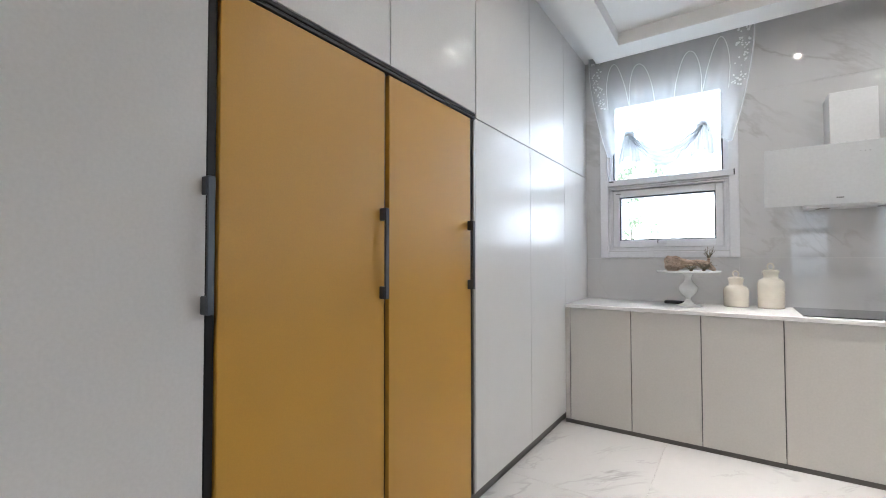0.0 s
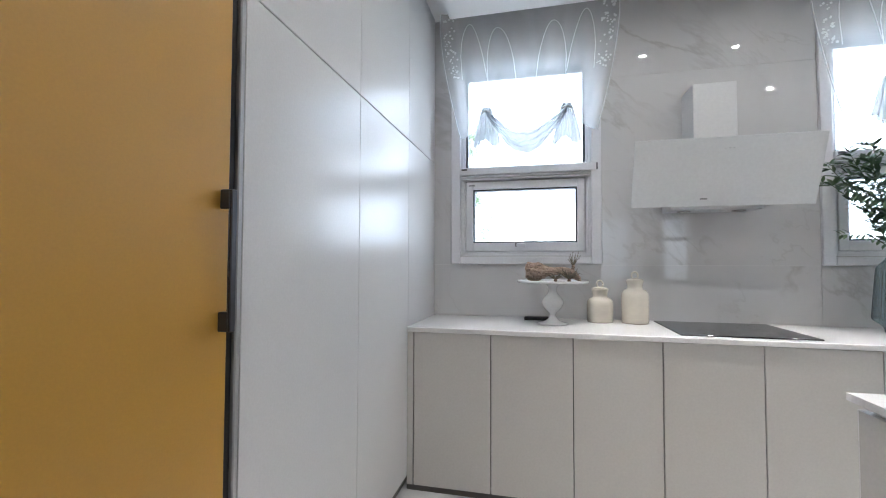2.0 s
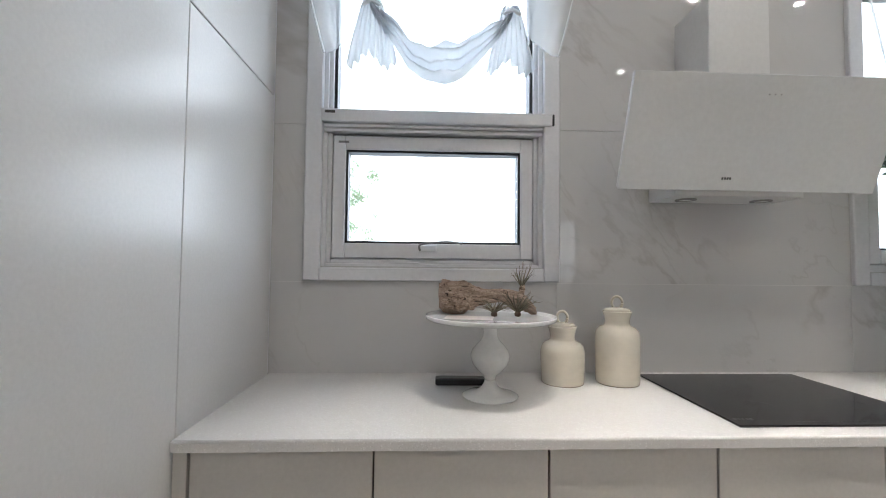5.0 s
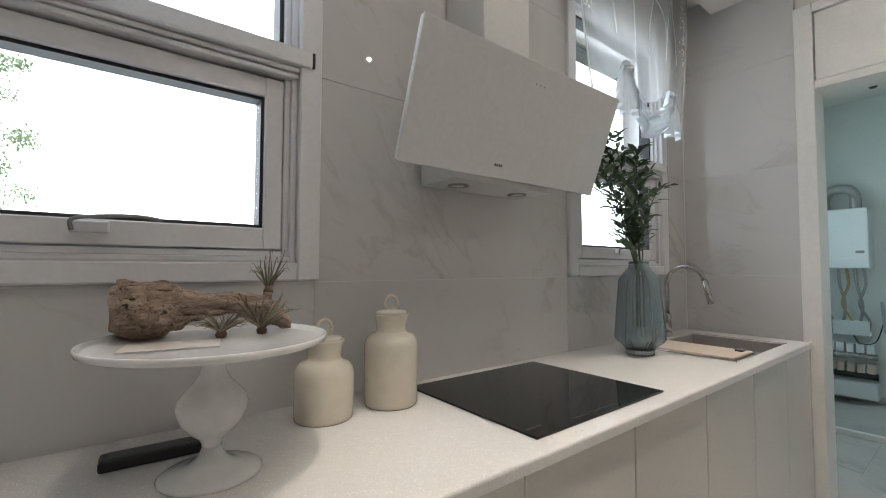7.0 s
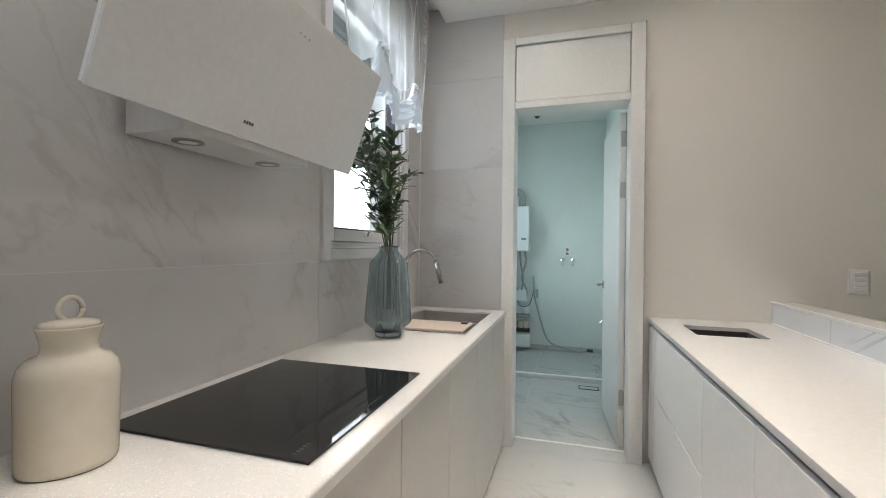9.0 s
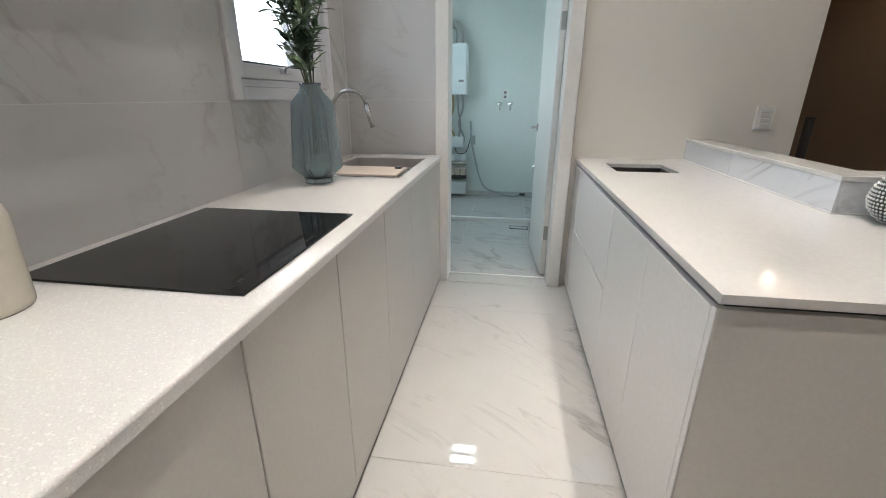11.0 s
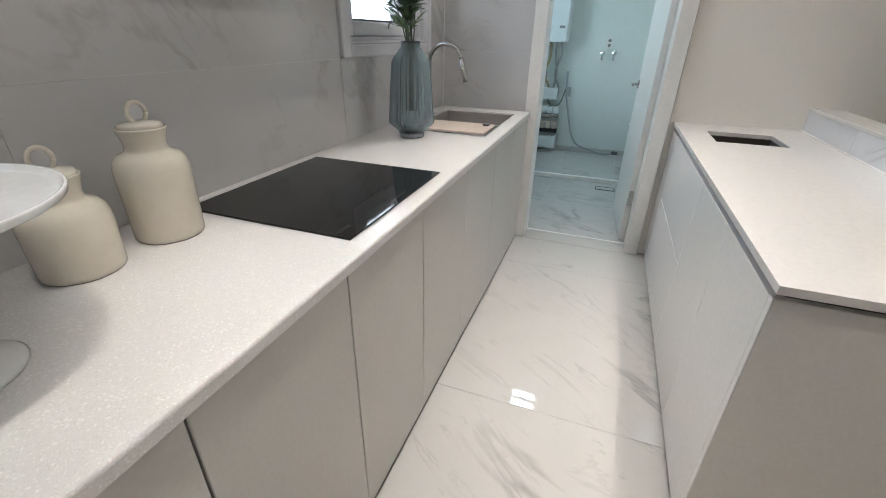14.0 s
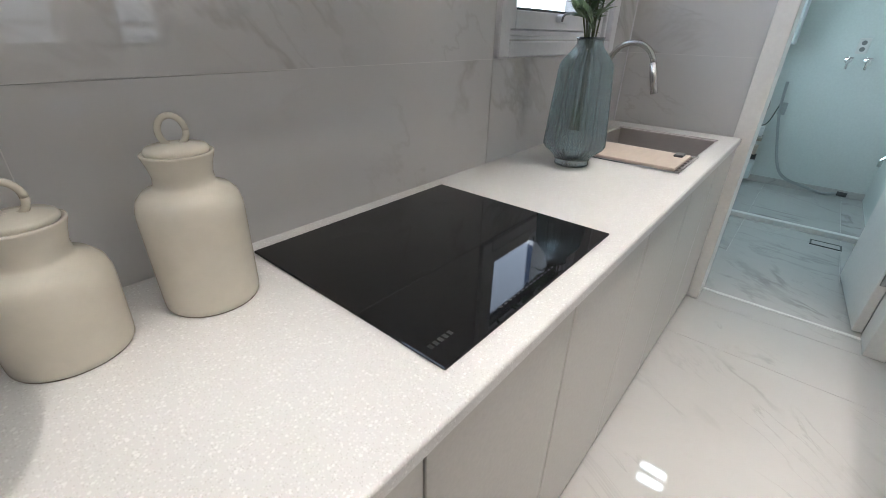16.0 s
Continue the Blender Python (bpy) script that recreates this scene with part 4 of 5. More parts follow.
hw = thing("half_wall", 2.8, -1.54, 0, "low marble-clad half wall with white stone cap above the island", "half wall", kind="structure")
part("core", bx(2.247, -1.60, 0, EAST, -1.49, 0.985), M_WALL, hw)
part("core", bx(2.247, -3.4, 0, 2.357, -1.60, 0.985), M_WALL, hw)
for a, b in ((2.236, 2.95), (2.953, EAST)):
    part("panel", bx(a, -1.49, 0.881, b, -1.478, 0.985, 0.0008), M_BARST, hw)
part("panel", bx(2.235, -2.3, 0.881, 2.247, -1.491, 0.985, 0.0008), M_BARST, hw)
bead = bmesh.new()
add_box(bead, 2.231, -1.478, 0.8802, EAST, -1.473, 0.885, 0.0015)
add_box(bead, 2.230, -2.3, 0.8802, 2.235, -1.4735, 0.885, 0.0015)
part("sealant_bead", bead, M_TRIM, hw, "white sealant bead")
bm = bmesh.new()
add_box(bm, 2.230, -1.605, 0.986, EAST, -1.473, 1.004, 0.002)
add_box(bm, 2.230, -3.4, 0.986, 2.362, -1.606, 1.004, 0.002)
part("cap", bm, M_ISTONE, hw)

sw = thing("light_switch", EAST, -1.865, 1.06, "white four-gang light switch plate on the wall", "switch")
pl = part("plate", bx(EAST - 0.009, -1.912, 1.06, EAST + 0.004, -1.822, 1.19, 0.003), M_TRIM, sw)
for k in range(4):
    part("rocker", bx(EAST - 0.014, -1.895, 1.074 + 0.027 * k, EAST - 0.008, -1.845, 1.096 + 0.027 * k, 0.002), M_TRIM, pl)

# panel edge and pendant of the next room
pp = thing("glass_partition_post", 3.86, -2.32, 0, "low black metal post beyond the wall end", "post")
part("post", bx(3.84, -2.34, 0, 3.88, -2.30, 1.12, 0.003), M_BLACKPL, pp)


def pendant(x, y, z):
    p = thing("pendant_lamp", x, y, z, "white pierced porcelain pendant lamp, lit", "pendant lamp")
    bm = bmesh.new()
    segs, rows = 28, 11
    prof = [0.07 + 0.065 * (i / rows) ** 0.8 for i in range(rows + 1)]
    grid = [[bm.verts.new((x + prof[i] * math.cos(2 * math.pi * k / segs), y + prof[i] * math.sin(2 * math.pi * k / segs), z + 0.24 - 0.24 * i / rows)) for k in range(segs)] for i in range(rows + 1)]
    for i in range(rows):
        for k in range(segs):
            if i % 2 == 1 and (k + (i // 2) * 2) % 4 < 2 and i < rows - 1:
                continue
            bm.faces.new((grid[i][k], grid[i][(k + 1) % segs], grid[i + 1][(k + 1) % segs], grid[i + 1][k]))
    bmesh.ops.solidify(bm, geom=bm.faces[:], thickness=0.004)
    part("shade", bm, M_PORC, p, "pierced porcelain shade")
    part("neck", lathe([(0.07, 0.24), (0.035, 0.27), (0.03, 0.31), (0.02, 0.33)], x, y, z, 20), M_PORC, p, smooth=True)
    part("bulb", lathe([(0.0, 0.02), (0.05, 0.05), (0.06, 0.1), (0.03, 0.17), (0.0, 0.18)], x, y, z, 16), M_BULB, p, smooth=True)
    part("cord", tube([(x, y, z + 0.32), (x, y, 2.80)], 0.003, 6), M_BLACKPL, p)
    part("canopy", lathe([(0.05, 2.80 - z), (0.05, 2.785 - z), (0.03, 2.765 - z), (0, 2.76 - z)], x, y, z, 20), M_PORC, p, smooth=True)


pendant(4.62, -2.79, 1.98)
ch = thing("crystal_pendant", 1.6, -4.1, 2.43, "small warm-lit crystal pendant lamp", "pendant lamp")
for r in range(4):
    bm = bmesh.new()
    for k in range(16):
        a = 2 * math.pi * (k + 0.5 * (r % 2)) / 16
        bmesh.ops.create_icosphere(bm, subdivisions=1, radius=0.022, matrix=Matrix.Translation((1.6 + 0.14 * math.cos(a), -4.1 + 0.14 * math.sin(a), 2.47 + 0.08 * r)) @ Matrix.Diagonal((0.7, 0.7, 1.9, 1)))
    part("crystal_ring", bm, M_CRYSTAL, ch)
part("rod", tube([(1.6, -4.1, 2.76), (1.6, -4.1, CEIL)], 0.006, 8), M_CHROME, ch)
part("top_ring", lathe([(0.15, 0.33), (0.15, 0.345), (0, 0.345)], 1.6, -4.1, 2.42, 24), M_CHROME, ch)

# downlights
for dx in DOWN_X[1:]:
    for dy in DOWN_Y:
        dn = thing("downlight", dx, dy, CEIL, "small round recessed ceiling downlight, lit", "downlight", "ceiling downlights")
        part("ring", lathe([(0.042, 0), (0.042, -0.006), (0.026, -0.008), (0.026, 0)], dx, dy, CEIL, 20), M_TRIM, dn)
        part("lens", lathe([(0.025, 0), (0.025, -0.003), (0, -0.003)], dx, dy, CEIL, 20), M_DOWN, dn)


# ---- things on the worktop ----
def canister(x, y, r, hs, hr, label):
    """A glazed ceramic canister: body to hs, flared neck to hr, loop lid."""
    c = thing("canister", x, y, TOP, label, "canister", "ceramic canisters")
    rn = r * 0.56
    prof = [(0, 0), (r * 0.93, 0.0), (r * 0.965, 0.004), (r * 0.975, 0.012), (r * 0.985, hs * 0.3), (r, hs - 0.045), (r * 0.99, hs - 0.03), (r * 0.93, hs - 0.014), (r * 0.8, hs - 0.003), (rn * 1.08, hs + 0.003), (rn, hs + 0.009), (rn * 0.98, hs + 0.02), (rn * 1.06, (hs + hr) / 2 + 0.01), (rn * 1.16, hr - 0.003), (rn * 1.17, hr), (rn * 1.08, hr + 0.001), (rn * 1.02, hr - 0.006), (0, hr - 0.006)]
    part("body", lathe(prof, x, y, TOP, 48), M_CERAM, c, smooth=True)
    lid = part("lid", lathe([(0, hr - 0.004), (rn * 1.0, hr - 0.003), (rn * 1.05, hr + 0.004), (rn * 0.95, hr + 0.009), (rn * 0.4, hr + 0.013), (0, hr + 0.014)], x, y, TOP, 40), M_CERAM, c, smooth=True)
    ring = [(x + 0.0175 * math.cos(a) * 0.94, y - 0.0175 * math.cos(a) * 0.34, TOP + hr + 0.030 + 0.022 * math.sin(a)) for a in [2 * math.pi * i / 24 for i in range(25)]]
    part("loop", tube(ring, 0.0048, 8), M_CERAM, lid, smooth=True)
    part("unglazed_foot", lathe([(r * 0.925, -0.0004), (r * 0.945, 0.001), (r * 0.95, 0.003)], x, y, TOP, 48), M_AIRBASE, c)


canister(1.062, 0.484, 0.0755, 0.143, 0.196, "short cream glazed ceramic canister with loop lid")
canister(1.257, 0.479, 0.0755, 0.197, 0.250, "tall cream glazed ceramic canister with loop lid")

SX, SY = 0.782, 0.330
cs = thing("cake_stand", SX, SY, TOP, "white milk glass cake stand with a baluster stem", "cake stand")
part("foot", lathe([(0, 0), (0.086, 0), (0.088, 0.003), (0.084, 0.006), (0.06, 0.011), (0.04, 0.018), (0.026, 0.03), (0.019, 0.042), (0.0165, 0.05), (0, 0.05)], SX, SY, TOP, 56), M_WHITEGL, cs, smooth=True)
part("stem", lathe([(0, 0.05), (0.017, 0.05), (0.017, 0.056), (0.022, 0.066), (0.040, 0.08), (0.054, 0.098), (0.0605, 0.116), (0.0615, 0.128), (0.057, 0.142), (0.044, 0.158), (0.030, 0.172), (0.0235, 0.185), (0.0215, 0.198), (0.024, 0.210), (0.034, 0.224), (0.046, 0.235), (0, 0.235)], SX, SY, TOP, 56), M_WHITEGL, cs, smooth=True)
part("plate", lathe([(0, 0.2345), (0.165, 0.2345), (0.196, 0.237), (0.203, 0.241), (0.2045, 0.249), (0.203, 0.252), (0.200, 0.251), (0.198, 0.243), (0.191, 0.241), (0, 0.241)], SX, SY, TOP, 72), M_WHITEGL, cs, smooth=True)
PZ = TOP + 0.241

# driftwood on the plate
dw = bmesh.new()
ctrl = [((0.624, 0.440, PZ + 0.060), 0.036), ((0.645, 0.436, PZ + 0.060), 0.055), ((0.682, 0.432, PZ + 0.060), 0.059), ((0.722, 0.430, PZ + 0.061), 0.047), ((0.762, 0.430, PZ + 0.062), 0.028), ((0.82, 0.430, PZ + 0.061), 0.0215), ((0.87, 0.428, PZ + 0.057), 0.022), ((0.905, 0.424, PZ + 0.044), 0.027), ((0.932, 0.415, PZ + 0.026), 0.021), ((0.946, 0.410, PZ + 0.017), 0.012)]
cp = smooth_path([c[0] for c in ctrl], 14)
rads = np.interp(np.linspace(0, len(ctrl) - 1, len(cp)), range(len(ctrl)), [c[1] for c in ctrl])
rings = []
for i, (p, r) in enumerate(zip(cp, rads)):
    ring = []
    for k in range(56):
        a = 2 * math.pi * k / 56
        nz = noise.noise(Vector((p.x * 16, math.cos(a) * 1.6, math.sin(a) * 1.6 + 4))) * 0.40 + noise.noise(Vector((p.x * 45, math.cos(a) * 4, math.sin(a) * 4))) * 0.18
        crack = max(0.0, 1 - 9 * abs(noise.noise(Vector((p.x * 20, math.cos(a) * 3.2 + 7, math.sin(a) * 3.2)))))
        rr = r * (1 + nz - 0.22 * crack)
        z = p.z + rr * math.sin(a)
        ring.append(dw.verts.new((p.x + 0.008 * noise.noise(Vector((a, i * 0.15, 2))), p.y + rr * math.cos(a), max(z, PZ + 0.001))))
    rings.append(ring)
for a, b in zip(rings, rings[1:]):
    for k in range(56):
        dw.faces.new((a[k], a[(k + 1) % 56], b[(k + 1) % 56], b[k]))
for ring in (rings[0], rings[-1]):
    c = dw.verts.new(sum((v.co for v in ring), Vector()) / 56)
    for k in range(56):
        dw.faces.new((ring[k], ring[(k + 1) % 56], c))
add_tube(dw, smooth_path([(0.898, 0.425, PZ + 0.05), (0.904, 0.427, PZ + 0.082), (0.908, 0.428, PZ + 0.102)], 4), 0.012, 10, 0.7)
drift = part("driftwood", dw, M_BARK, smooth=True)
tagged(drift, "weathered brown driftwood branch lying on the cake stand", "driftwood")

rng = random.Random(4)
def air_plant(x, y, z, n, length, lift, label):
    t = thing("air_plant", x, y, z, label, "air plant", "air plants")
    part("base", lathe([(0, 0), (0.009, 0.002), (0.011, 0.009), (0.007, 0.018), (0, 0.022)], x, y, z, 14), M_AIRBASE, t, smooth=True)
    bm = bmesh.new()
    for i in range(n):
        a, ln, up = rng.uniform(0, 2 * math.pi), length * rng.uniform(0.6, 1.15), lift * rng.uniform(0.5, 1.3)
        pts = []
        for k in range(6):
            s = k / 5
            rad = ln * s * (0.9 - 0.25 * s * up)
            zz = z + 0.012 + ln * up * (s - 0.55 * s * s * rng.uniform(0.8, 1.3))
            pts.append((x + rad * math.cos(a + 0.35 * s), y + rad * math.sin(a + 0.35 * s), max(zz, z + 0.003)))
        add_tube(bm, pts, 0.0019, 5, 0.15)
    part("leaves", bm, M_AIR, t, kind="stuff")


air_plant(0.800, 0.365, PZ, 54, 0.072, 1.0, "small spiky air plant with brown base on the plate")
air_plant(0.878, 0.372, PZ, 64, 0.11, 1.1, "spiky grey-green air plant on the plate")
air_plant(0.905, 0.428, PZ + 0.078, 26, 0.085, 1.9, "spiky air plant growing from the driftwood tip")
card = bx(-0.075, -0.045, 0, 0.075, 0.045, 0.0015)
turn_bm(card, pose(0.715, 0.325, PZ + 0.001, 0, 0, -12))
tagged(part("card", card, M_CARD), "small printed card lying on the cake stand", "card")
rc = thing("remote_control", 0.69, 0.475, TOP, "slim black remote control lying on the worktop", "remote control")
body = bx(-0.085, -0.026, 0.0, 0.085, 0.026, 0.022, 0.006, 2)
turn_bm(body, pose(0.70, 0.465, TOP, 0, 0, -2))
part("body", body, M_BLACKPL, rc)
part("key_panel", turn_bm(bx(-0.07, -0.019, 0.0215, 0.06, 0.019, 0.0235, 0.001), pose(0.70, 0.465, TOP, 0, 0, -2)), M_PRINTDK, rc)

# ribbed vase
VX, VY = 2.487, 0.395
va = thing("vase", VX, VY, TOP, "smoky teal ribbed glass vase on the worktop", "vase")
outer = [(0.0, 0.0), (0.056, 0.0), (0.058, 0.004), (0.060, 0.02), (0.070, 0.036), (0.098, 0.062), (0.103, 0.072), (0.101, 0.10), (0.092, 0.22), (0.083, 0.325), (0.078, 0.338), (0.056, 0.366), (0.044, 0.384), (0.041, 0.396), (0.044, 0.410)]
inner = [(0.040, 0.410), (0.037, 0.396), (0.040, 0.382), (0.052, 0.362), (0.074, 0.335), (0.079, 0.322), (0.087, 0.22), (0.096, 0.10), (0.097, 0.074), (0.066, 0.044), (0.05, 0.026), (0.0, 0.022)]
part("foot_ring", lathe([(0.040, -0.0004), (0.0565, -0.0004), (0.0592, 0.003), (0.0592, 0.006), (0.0575, 0.006)], VX, VY, TOP + 0.0006, 64), M_VASE, va, smooth=True)
part("body", lathe(outer + inner, VX, VY, TOP, 288, 36, 0.09, (0.06, 0.372)), M_VASE, va, smooth=True)

# foliage in the vase
rng = random.Random(11)
ol = thing("olive_branches", VX, VY, TOP + 0.4, "bunch of dark green artificial olive branches in the vase", "plant")


def add_leaf(bm, base, direction, length, width):
    d = direction.normalized()
    s = d.cross(Vector((rng.uniform(-0.4, 0.4), rng.uniform(-0.4, 0.4), 1))).normalized()
    nrm = s.cross(d)
    mid1, mid2 = base + d * length * 0.35 - nrm * length * 0.04, base + d * length * 0.7 - nrm * length * 0.07
    tip = base + d * length - nrm * length * 0.16
    b = bm.verts.new(base)
    m1, m2, t = bm.verts.new(mid1), bm.verts.new(mid2), bm.verts.new(tip)
    l1, l2 = bm.verts.new(mid1 + s * width * 0.5 + nrm * width * 0.18), bm.verts.new(mid2 + s * width * 0.42 + nrm * width * 0.14)
    r1, r2 = bm.verts.new(mid1 - s * width * 0.5 + nrm * width * 0.18), bm.verts.new(mid2 - s * width * 0.42 + nrm * width * 0.14)
    for f in ((b, m1, l1), (l1, m1, m2, l2), (l2, m2, t), (b, r1, m1), (r1, r2, m2, m1), (r2, t, m2)):
        bm.faces.new(f)


STEMS = ((0.03, 0.03, 0.56), (-0.07, 0.00, 0.52), (-0.14, 0.02, 0.46), (0.09, -0.02, 0.48), (0.15, 0.02, 0.40), (-0.06, -0.11, 0.44), (0.05, 0.10, 0.50), (-0.16, -0.05, 0.34), (0.02, -0.08, 0.36), (0.11, -0.09, 0.30), (-0.03, 0.11, 0.40))
for k, (ex, ey, h) in enumerate(STEMS):
    base = Vector((VX + rng.uniform(-0.02, 0.02), VY + rng.uniform(-0.02, 0.02), TOP + 0.12))
    neck = Vector((VX + ex * 0.12 - 0.006, VY + ey * 0.12, TOP + 0.40))
    end = Vector((VX + ex * 1.25 - 0.08, VY + ey * 1.15 + 0.045, TOP + 0.42 + h))
    midp = neck.lerp(end, 0.5) + Vector((-ex * 0.12, -ey * 0.12, 0.03))
    path = smooth_path([base, neck, midp, end], 8)
    sm_ = part("stem", tube(path, 0.0035, 6, 0.4), M_STEM, ol)
    bm = bmesh.new()
    for i in range(10, len(path)):
        p = path[i]
        s = (i - 8) / (len(path) - 8)
        d = (path[min(i + 1, len(path) - 1)] - path[i - 1]).normalized()
        for j in range(2 if s < 0.9 else 5):
            a = rng.uniform(0, 2 * math.pi)
            out = Vector((math.cos(a), math.sin(a), rng.uniform(-0.2, 0.75)))
            add_leaf(bm, p, out + d * rng.uniform(0.1, 0.7), rng.uniform(0.05, 0.082), rng.uniform(0.016, 0.026))
        if i % 3 == 0:
            a = rng.uniform(0, 2 * math.pi)
            tw = p + Vector((math.cos(a), math.sin(a), 0.5)) * rng.uniform(0.05, 0.09)
            add_tube(bm, [p, p.lerp(tw, 0.5) + Vector((0, 0, 0.008)), tw], 0.0014, 4)
            for q in range(7):
                aa = rng.uniform(0, 2 * math.pi)
                add_leaf(bm, p.lerp(tw, 0.3 + 0.1 * q), (tw - p).normalized() * 0.7 + Vector((math.cos(aa), math.sin(aa), rng.uniform(-0.3, 0.5))), rng.uniform(0.034, 0.056), rng.uniform(0.012, 0.019))
    part("leaves", bm, M_LEAF, sm_, kind="stuff")
# one long shoot leaning over the hob side
sp = smooth_path([Vector((VX - 0.01, VY, TOP + 0.40)), Vector((VX - 0.09, VY - 0.02, TOP + 0.47)), Vector((VX - 0.17, VY - 0.03, TOP + 0.50)), Vector((VX - 0.26, VY - 0.04, TOP + 0.50))], 7)
sm_ = part("stem", tube(sp, 0.0028, 6, 0.4), M_STEM, ol)
bm = bmesh.new()
for i in range(5, len(sp), 2):
    for sgn in (-1, 1):
        add_leaf(bm, sp[i], Vector((-0.5, sgn * 0.5, 0.5 * sgn + 0.2)), 0.05, 0.016)
part("leaves", bm, M_LEAF, sm_, kind="stuff")
sp = smooth_path([Vector((VX - 0.05, VY - 0.01, TOP + 0.66)), Vector((VX - 0.13, VY - 0.04, TOP + 0.70)), Vector((VX - 0.20, VY - 0.06, TOP + 0.72))], 6)
sm_ = part("stem", tube(sp, 0.0028, 6, 0.5), M_STEM, ol)
bm = bmesh.new()
for i in range(4, len(sp), 2):
    for sgn in (-1, 1):
        add_leaf(bm, sp[i], Vector((-0.5, sgn * 0.3, 0.6 * sgn + 0.1)), 0.075, 0.026)
part("leaves", bm, M_LEAF, sm_, kind="stuff")

# dotted gourd ornament on the island
GX, GY = 2.122, -1.61
go = thing("gourd_ornament", GX, GY, 0.88, "black ceramic gourd ornament with raised white dots", "ornament")
gprof = [(0, 0), (0.05, 0.0), (0.075, 0.012), (0.097, 0.04), (0.104, 0.068), (0.098, 0.1), (0.078, 0.135), (0.054, 0.17), (0.037, 0.20), (0.026, 0.225), (0.012, 0.24), (0, 0.243)]
part("body", lathe(gprof, GX, GY, 0.88, 40), M_SPOT, go, smooth=True)
part("stalk", tube([(GX, GY, 1.12), (GX + 0.004, GY, 1.14), (GX + 0.012, GY + 0.003, 1.165)], 0.006, 8), M_BRONZE, go)
bm = bmesh.new()
gz = [p[1] for p in gprof]
gr = [p[0] for p in gprof]
for row in range(21):
    z = 0.008 + row * 0.0109
    r = float(np.interp(z, gz, gr))
    n = max(6, int(2 * math.pi * r / 0.0125))
    for k in range(n):
        a = 2 * math.pi * (k + 0.5 * (row % 2)) / n
        bmesh.ops.create_icosphere(bm, subdivisions=1, radius=0.0042, matrix=Matrix.Translation((GX + r * math.cos(a), GY + r * math.sin(a), 0.88 + z)))
part("dots", bm, M_DOT, go, kind="stuff")


